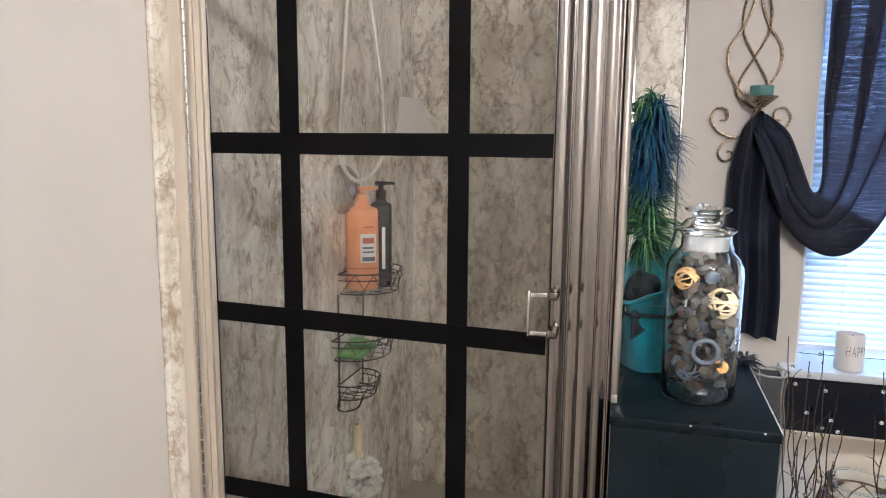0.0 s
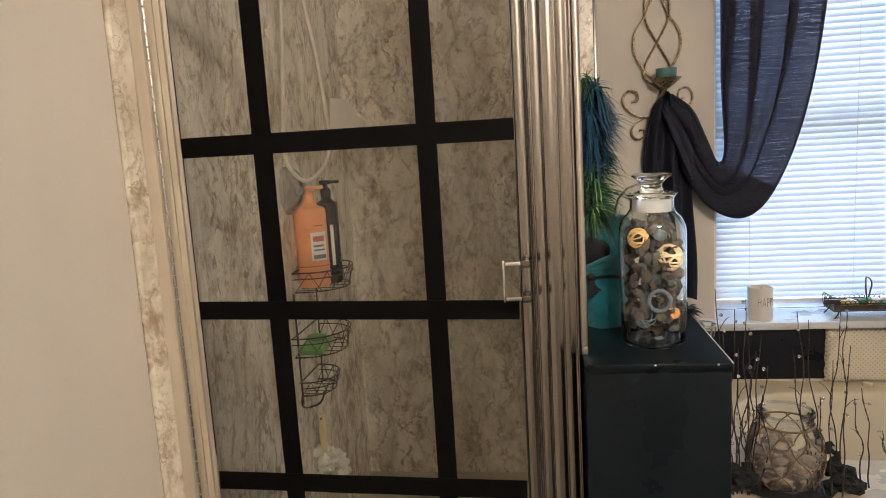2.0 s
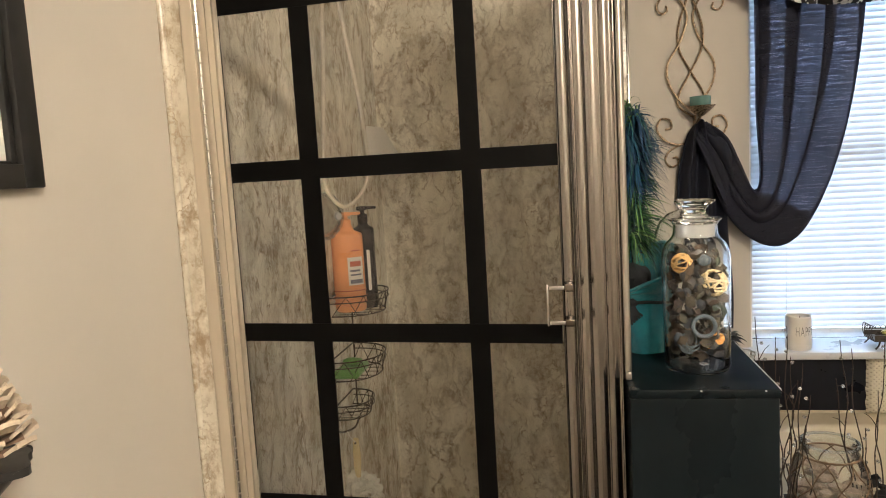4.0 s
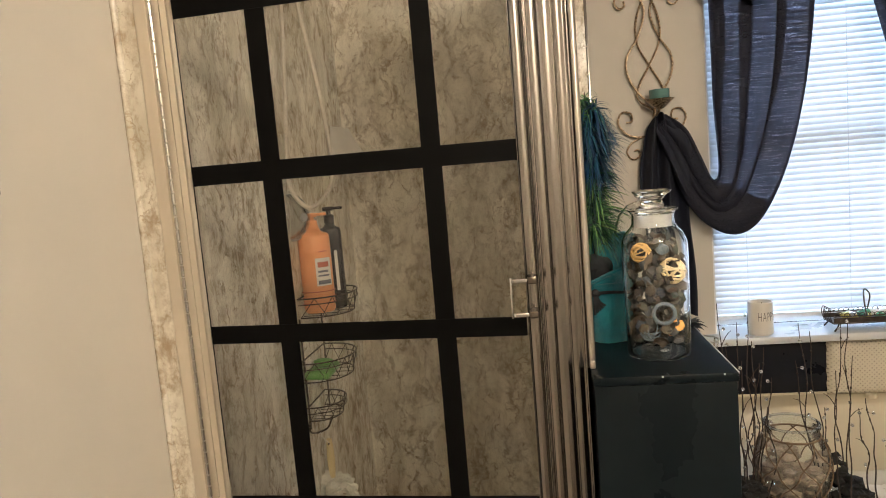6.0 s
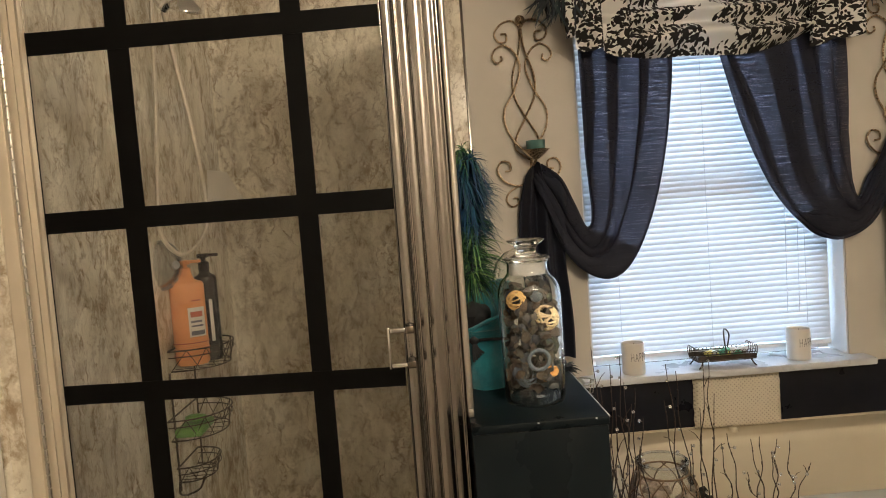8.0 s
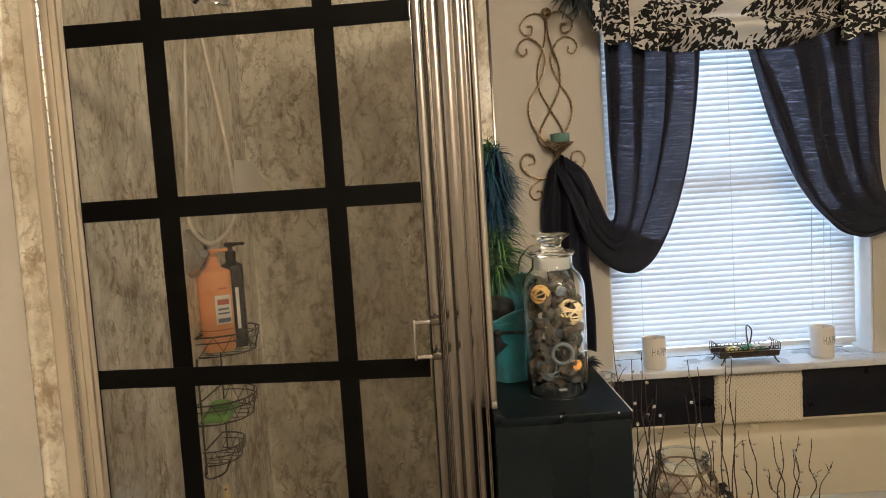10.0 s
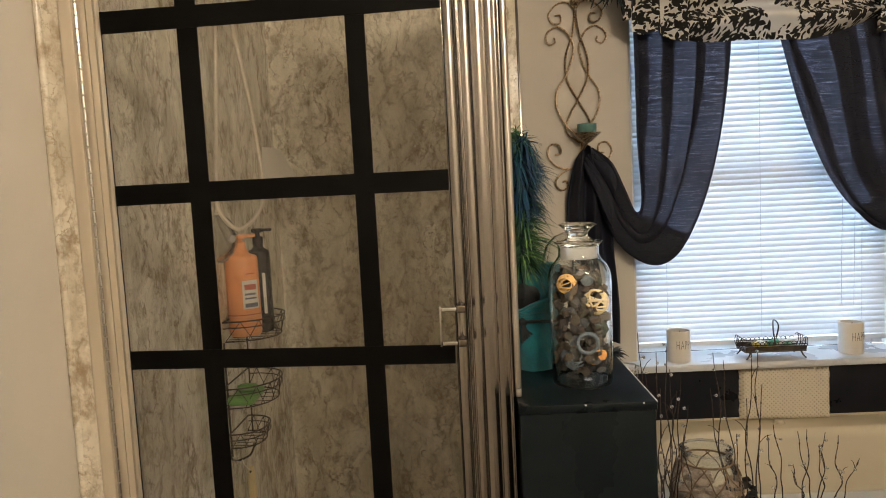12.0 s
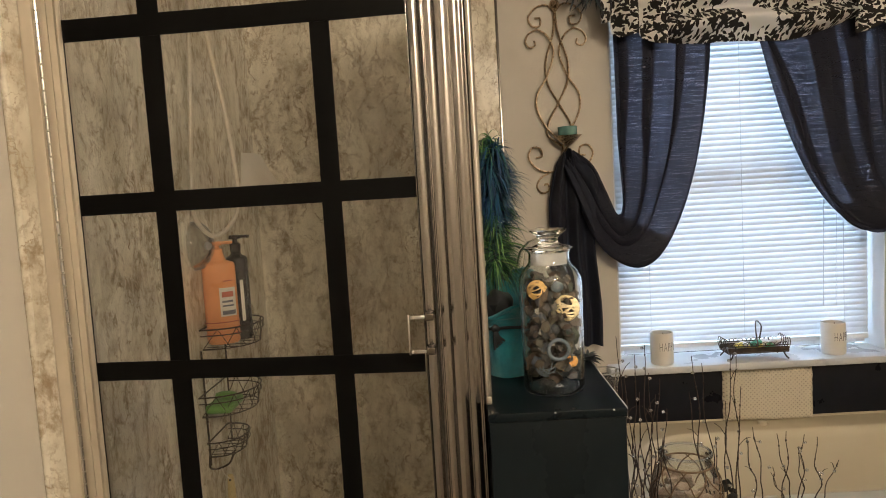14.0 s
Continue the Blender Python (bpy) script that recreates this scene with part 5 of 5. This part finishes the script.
# moved back onto the tub rim and scaled to fit the camera's view
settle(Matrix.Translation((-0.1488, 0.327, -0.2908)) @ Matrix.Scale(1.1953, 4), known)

# ---- inside the shower ----
known = set(scene.objects)
arm = thing("hand_shower", "chrome hand shower with a looped metal hose", "shower head")
SY = 0.72
part("wall_flange", tube(B(), [(-0.0495, SY, 2.12), (-0.040, SY, 2.12)], 0.028, 20), POLISHED, arm)
part("arm", tube(B(), smooth_path([(-0.042, SY, 2.12), (-0.01, SY, 2.115), (0.03, SY, 2.075)]), 0.011, 12), POLISHED, arm)
part("holder", tube(B(), [(0.018, SY, 2.092), (0.052, SY, 2.050)], 0.020, 14), POLISHED, arm)
part("spray_grip", tube(B(), smooth_path([(0.040, SY - 0.004, 2.035), (0.066, SY - 0.006, 2.060), (0.098, SY - 0.012, 2.055)]), 0.015, 12, 0.022), POLISHED, arm)
hd = part("head", lathe(B(), [(0.0005, 0.026), (0.022, 0.024), (0.044, 0.006), (0.047, -0.004), (0.043, -0.009), (0.0005, -0.010)], 0, 0, 0, 32), POLISHED, arm)
hd.matrix_basis = pose(0.112, SY - 0.016, 2.034, 18, 20, 0)
bm = B()
path = resample(smooth_path([(0.030, SY, 2.088), (0.014, SY - 0.004, 2.06), (0.010, SY - 0.01, 1.95), (-0.002, SY - 0.02, 1.70), (-0.016, SY - 0.03, 1.47), (-0.010, SY - 0.035, 1.38), (0.044, SY - 0.04, 1.326), (0.104, SY - 0.035, 1.372), (0.122, SY - 0.03, 1.46), (0.103, SY - 0.02, 1.66), (0.064, SY - 0.01, 1.90), (0.046, SY - 0.005, 2.02), (0.042, SY - 0.004, 2.045)], 20), 1020)
up = Vector((0, 1, 0))
rings = []
for k, p in enumerate(path):
    d = (path[min(k + 1, 1020)] - path[max(k - 1, 0)]).normalized()
    a = d.cross(up).normalized()
    c = a.cross(d)
    r = 0.0068 if k % 3 else 0.0055
    rings.append([bm.verts.new(p + r * (math.cos(2 * math.pi * j / 12) * a + math.sin(2 * math.pi * j / 12) * c)) for j in range(12)])
for a, b in zip(rings, rings[1:]):
    for j in range(12):
        bm.faces.new((a[j], a[(j + 1) % 12], b[(j + 1) % 12], b[j]))
part("hose", bm, HOSE, arm, "ribbed metal hose", angle=80)

settle(Matrix.Translation((-0.0433, 0.040, -0.0343)) @ Matrix.Scale(1.0222, 4), known)

known = set(scene.objects)
caddy = thing("shower_caddy", "dark wire shower caddy with three rounded baskets", "shower caddy")


def basket(x0, x1, z, hgt, halfw, y):
    def ring(k, zz, g=0.0):
        out = []
        for j in range(25):
            a = -math.pi / 2 + math.pi * j / 24
            out.append(Vector((x0 + (x1 - x0 - g) * max(0, math.cos(a)) ** 0.8, y + (halfw - g) * math.sin(a), zz)))
        return out
    bk = part("basket", tube(B(), ring(0, z + hgt), 0.0024, 6), WIRE, caddy)
    part("rim_wire", tube(B(), ring(0, z + hgt - 0.018), 0.0017, 6), WIRE, bk)
    part("base_wire", tube(B(), ring(0, z, 0.012), 0.0019, 6), WIRE, bk)
    part("back_wire", tube(B(), [(x0, y - halfw, z + hgt), (x0, y + halfw, z + hgt)], 0.0028, 6), WIRE, bk)
    top, low = ring(0, z + hgt), ring(0, z, 0.012)
    for j in range(2, 24, 3):
        part("cross_wire", tube(B(), [top[j], low[min(j + 2, 24)]], 0.0012, 5), WIRE, bk)
        part("cross_wire", tube(B(), [top[j], low[max(j - 2, 0)]], 0.0012, 5), WIRE, bk)
    for j in range(3, 22, 3):
        p = low[j]
        part("floor_wire", tube(B(), [p, Vector((x0, p.y, z))], 0.0012, 5), WIRE, bk)
    return bk


CYC = 0.735
CUP_Y, CUP_Z = 0.637, 1.303
basket(0.004, 0.152, 1.000, 0.060, 0.120, CYC)
basket(0.004, 0.142, 0.815, 0.060, 0.125, CYC - 0.045)
basket(0.004, 0.096, 0.685, 0.045, 0.090, CYC - 0.045)
part("back_rod", tube(B(), [(0.003, CYC - 0.12, 0.66), (0.003, CYC - 0.12, 1.0)], 0.003, 7), WIRE, caddy)
part("centre_rod", tube(B(), [(0.036, CYC - 0.02, 0.70), (0.040, CYC - 0.02, 1.0)], 0.0026, 7), WIRE, caddy)
part("low_hook", tube(B(), smooth_path([(0.004, CYC - 0.125, 0.69), (0.002, CYC - 0.125, 0.655), (0.0, CYC - 0.06, 0.625), (0.035, CYC - 0.06, 0.640), (0.050, CYC - 0.06, 0.668)]), 0.0032, 7), WIRE, caddy)
part("hook_tip", blob(B(), (0.051, CYC - 0.06, 0.671), 0.006, (1, 1, 1), 0, 0.0), WIRE, caddy)
cup = part("suction_cup", lathe(B(), [(0.0005, 0.036), (0.014, 0.035), (0.031, 0.028), (0.046, 0.015), (0.056, 0.001), (0.0565, -0.002), (0.0535, -0.002), (0.043, 0.012), (0.029, 0.024), (0.013, 0.031), (0.0005, 0.032)], 0, 0, 0, 36), CUPGLASS, caddy, "clear grey suction cup")
cup.matrix_basis = pose(0.006, CUP_Y, CUP_Z, 90, 0, 62) @ Matrix.Scale(1.22, 4)
cup.visible_shadow = False
part("cup_rim", tube(B(), [(0.0565 * math.cos(2 * math.pi * k / 40), 0.0565 * math.sin(2 * math.pi * k / 40), -0.001) for k in range(40)], 0.0020, 6, closed=True), FROST, cup)
part("cup_stem", lathe(B(), [(0.0005, 0.046), (0.009, 0.045), (0.010, 0.040), (0.007, 0.037), (0.0005, 0.0365)], 0, 0, 0, 20), FROST, cup)


def pump_bottle(name, label, cx, cy, z0, hw, hd_, hgt, body, neck, turn):
    b = thing(name, label, "pump bottle", group="shower bottles")
    sh = hgt * 0.79
    pr = [(0.0005, 0.0), (0.88, 0.002), (0.97, 0.008), (1.0, 0.02), (1.0, sh - 0.012), (0.98, sh - 0.005), (0.90, sh + 0.000), (0.66, sh + 0.004), (0.48, sh + 0.009), (0.38, sh + 0.022), (0.34, sh + 0.030)]
    part("body", lathe(B(), [(r * hw, z) for r, z in pr], 0, 0, 0, 40, 1, hd_ / hw), body, b)
    part("collar", lathe(B(), [(0.016, sh + 0.018), (0.016, sh + 0.040), (0.010, sh + 0.044), (0.0075, sh + 0.044), (0.0075, hgt - 0.012)], 0, 0, 0, 24), neck, b)
    part("nozzle", box(box(B(), -0.016, 0.016, -0.011, 0.011, hgt - 0.013, hgt, 0.004), 0.012, 0.046, -0.006, 0.006, hgt - 0.010, hgt - 0.001, 0.003), neck, b)
    b.matrix_basis = pose(cx, cy, z0, 0, 0, turn)
    return b


def curved_label(parent, name, material, hw, hd_, a0, a1, z0, z1, lift):
    def f(u, v):
        a = a0 + (a1 - a0) * u
        return Vector(((hw + lift) * math.sin(a), -(hd_ + lift) * math.cos(a), z0 + (z1 - z0) * v))
    return part(name, sheet(B(), f, 14, 4), material, parent)


bo = pump_bottle("shampoo_bottle", "coral orange plastic pump shampoo bottle", 0.046, CYC - 0.04, 1.004, 0.048, 0.034, 0.306, BOTTLE_O, BOTTLE_O, 18)
curved_label(bo, "label", LABEL, 0.051, 0.034, -0.05, 0.95, 0.085, 0.170, 0.0006)
for a0, a1, z0, z1, mt in ((0.08, 0.78, 0.142, 0.158, INK_O), (0.08, 0.72, 0.126, 0.132, INK_G), (0.08, 0.78, 0.114, 0.119, INK_G), (0.06, 0.85, 0.090, 0.102, INK_G)):
    curved_label(bo, "print_bar", mt, 0.051, 0.034, a0, a1, z0, z1, 0.0011)
curved_label(bo, "printed_flourish", INK_O, 0.051, 0.034, 0.2, 0.75, 0.188, 0.192, 0.0008)
for z in (0.030, 0.048, 0.066):
    curved_label(bo, "groove_band", INK_O, 0.051, 0.034, -1.5, 1.5, z, z + 0.003, 0.0008)
bd = pump_bottle("conditioner_bottle", "dark brown plastic pump bottle with pale label", 0.082, CYC + 0.022, 1.003, 0.033, 0.033, 0.320, BOTTLE_D, BOTTLE_D, -6)
curved_label(bd, "label", LABEL, 0.033, 0.033, -0.9, -0.45, 0.06, 0.185, 0.0006)
curved_label(bd, "label", LABEL, 0.033, 0.033, 0.55, 0.85, 0.06, 0.185, 0.0006)
curved_label(bd, "print_bar", INK_G, 0.033, 0.033, -0.9, -0.45, 0.160, 0.172, 0.0010)
bm = box(B(), 0.008, 0.086, CYC - 0.150, CYC - 0.02, 0.818, 0.846, 0.012, 3)
tagged(part("soap_bar", bm, GREEN), "green soap bar in the caddy basket", "soap")
tagged(part("soap_puck", blob(B(), (0.05, CYC - 0.08, 0.856), 0.026, (1.3, 1, 0.45), 2, 0.2), GREEN), "small green scrub pad on the soap", "scrub pad")

brush = thing("bath_brush", "cream handled bath brush hanging from the caddy hook", "bath brush")
bm = B()
sheet(bm, lambda u, v: Vector((0.036 + 0.011 * math.cos(2 * math.pi * u) * (0.75 + 0.4 * math.sin(math.pi * v)), CYC - 0.062 + 0.006 * math.sin(2 * math.pi * u), 0.480 + 0.125 * v)), 20, 12)
part("handle", bm, CREAMPL, brush)
part("hang_hole", tube(B(), [(0.036, CYC - 0.072, 0.592), (0.036, CYC - 0.066, 0.592)], 0.003, 10), WIRE, brush)
part("cord", tube(B(), smooth_path([(0.036, CYC - 0.068, 0.595), (0.02, CYC - 0.066, 0.61), (0.01, CYC - 0.06, 0.626)]), 0.0015, 5), LABEL, brush)
bm = B()
rng = random.Random(2)
for k in range(70):
    a, b2 = rng.uniform(0, 6.28), math.acos(rng.uniform(-1, 1))
    r = 0.058
    blob(bm, (0.034 + r * math.sin(b2) * math.cos(a), CYC - 0.05 + 0.7 * r * math.sin(b2) * math.sin(a), 0.415 + r * 1.05 * math.cos(b2)), rng.uniform(0.014, 0.022), (1, 1, 0.8), k, 0.9, 2)
tagged(part("bath_pouf", bm, POUF), "white net bath pouf hanging under the caddy", "bath pouf")

settle(Matrix.Translation((-0.094, 0.115, -0.1343)) @ Matrix.Scale(1.0927, 4), known)

# corner soap shelf, glazed white, its flared back shaped to fit the camera's view
SHX, SHY, SHZ = -0.0925, WALL_BACK - 0.0135, 1.462


def soap_wing(u, v):
    a = math.pi / 2 * u
    shrink = 1 - (0.80 * math.cos(a) ** 0.6 + 0.22 * math.sin(a)) * v
    return Vector((SHX + 0.13 * shrink * math.cos(a), SHY - 0.235 * shrink * math.sin(a), SHZ + 0.150 * v ** 1.6))


bm = sheet(B(), soap_wing, 24, 12)
rim = [soap_wing(k / 24, 0.0) for k in range(25)]
extrude_profile(bm, [(SHX, SHY)] + [(p.x, p.y) for p in rim], SHZ - 0.018, SHZ - 0.001)
tagged(part("corner_shelf", bm, CERAMIC), "glossy white corner soap shelf in the shower", "soap shelf")

# ---- wall beside the shower ----
pic = thing("picture_frame", "black wooden picture frame with pale mount on the wall", "picture frame")
PR, PB, PW, PT = -0.405, 1.421, 0.42, 0.52
FX = X0 + 0.001
for y0, y1, z0, z1 in ((PR - 0.040, PR, PB, PB + PT), (PR - PW, PR - PW + 0.040, PB, PB + PT), (PR - PW + 0.040, PR - 0.040, PB, PB + 0.036), (PR - PW + 0.040, PR - 0.040, PB + PT - 0.036, PB + PT)):
    part("rail", box(B(), FX, FX + 0.024, y0, y1, z0, z1, 0.003), FRAMEB, pic)
for y0, y1, z0, z1 in ((PR - 0.052, PR - 0.0405, PB + 0.0365, PB + PT - 0.0365), (PR - PW + 0.0405, PR - 0.0525, PB + 0.0365, PB + 0.041)):
    part("inner_lip", box(B(), FX + 0.002, FX + 0.014, y0, y1, z0, z1, 0.002), FRAMEB, pic)
part("backing", box(B(), FX, FX + 0.005, PR - PW + 0.041, PR - 0.041, PB + 0.037, PB + PT - 0.037), MAT_BOARD, pic, "pale picture mount")

shelf = thing("cone_bracket", "black scalloped wall bracket holding a pine cone", "wall bracket")
KX, KY, KZ = -0.066, -0.630, 1.082


def bracket(u, v):
    a = -math.pi / 2 + math.pi * u
    r = 0.125 * (1 - 0.85 * v ** 0.8) * (1 + 0.07 * math.cos(7 * a) * (1 - v)) + 0.008 * math.sin(math.pi * v)
    return Vector((FX + r * math.cos(a), KY + r * 0.62 * math.sin(a), KZ - 0.012 - 0.095 * v + 0.006 * math.cos(7 * a) * (1 - v) ** 2))


part("cup", sheet(B(), bracket, 60, 16), FRAMEB, shelf)
part("ledge", extrude_profile(B(), [(FX + 0.125 * math.cos(-math.pi / 2 + math.pi * k / 30) * (1 + 0.07 * math.cos(7 * (-math.pi / 2 + math.pi * k / 30))), KY + 0.0775 * math.sin(-math.pi / 2 + math.pi * k / 30)) for k in range(31)], KZ - 0.018, KZ - 0.007), FRAMEB, shelf)

cone = thing("pine_cone", "large open brown pine cone with pale scale tips", "pine cone")
part("core", lathe(B(), [(0.0005, 0.0), (0.018, 0.006), (0.021, 0.05), (0.014, 0.12), (0.0005, 0.148)], KX, KY, KZ - 0.0065, 16), CONE, cone)
bm = B()
g = [[bm.verts.new(Vector((0.072 * s, w * (0.007 + 0.014 * s) * (1 if s < 0.9 else 0.75), 0.010 * s * s + (0.004 if s > 0.9 else 0) - 0.003 * abs(w)))) for w in (-1, -0.4, 0.4, 1)] for s in (0.0, 0.35, 0.7, 0.92, 1.0)]
h = [[bm.verts.new(v.co + Vector((0, 0, 0.003 + 0.004 * (k / 4)))) for v in row] for k, row in enumerate(g)]
for G in (g, h):
    for i in range(4):
        for j in range(3):
            bm.faces.new((G[i][j], G[i + 1][j], G[i + 1][j + 1], G[i][j + 1]))
for i in range(4):
    for j in (0, 3):
        bm.faces.new((g[i][j], g[i + 1][j], h[i + 1][j], h[i][j]))
for j in range(3):
    bm.faces.new((g[4][j], g[4][j + 1], h[4][j + 1], h[4][j]))
bmesh.ops.recalc_face_normals(bm, faces=bm.faces)
me_scale = bpy.data.meshes.new("scale")
bm.to_mesh(me_scale)
bm.free()
me_scale.materials.append(CONE)
me_scale.materials.append(CONE_TIP)
for poly in me_scale.polygons:
    if poly.center.x > 0.058:
        poly.material_index = 1
rng = random.Random(6)
for k in range(110):
    s = k / 109
    ob = new("scale", me_scale)
    ob.parent = cone
    size = 0.90 * (1 - 0.62 * s) * rng.uniform(0.92, 1.08)
    ob.matrix_basis = pose(KX, KY, KZ + 0.006 + 0.130 * s, 0, -8 - 50 * s + rng.uniform(-6, 6), 137.5 * k) @ Matrix.Diagonal((size, size * 1.1, size, 1)) @ pose(0.006, 0, 0)

# ---- vanity light ----
van = thing("vanity_light", "chrome three-bulb vanity light bar on the wall", "wall light")
part("bar", box(B(), 1.27, 1.97, Y0 + 0.001, Y0 + 0.035, 2.36, 2.44, 0.006), CHROME, van)
for x, y, z in BULBS:
    part("arm", tube(B(), smooth_path([(x, Y0 + 0.03, 2.38), (x, Y0 + 0.12, 2.41), (x, y - 0.03, 2.44), (x, y, z + 0.125)]), 0.009, 10), CHROME, van)
    part("socket", lathe(B(), [(0.0005, 0.127), (0.02, 0.125), (0.024, 0.115), (0.0005, 0.113)], x, y, z, 20), CHROME, van)
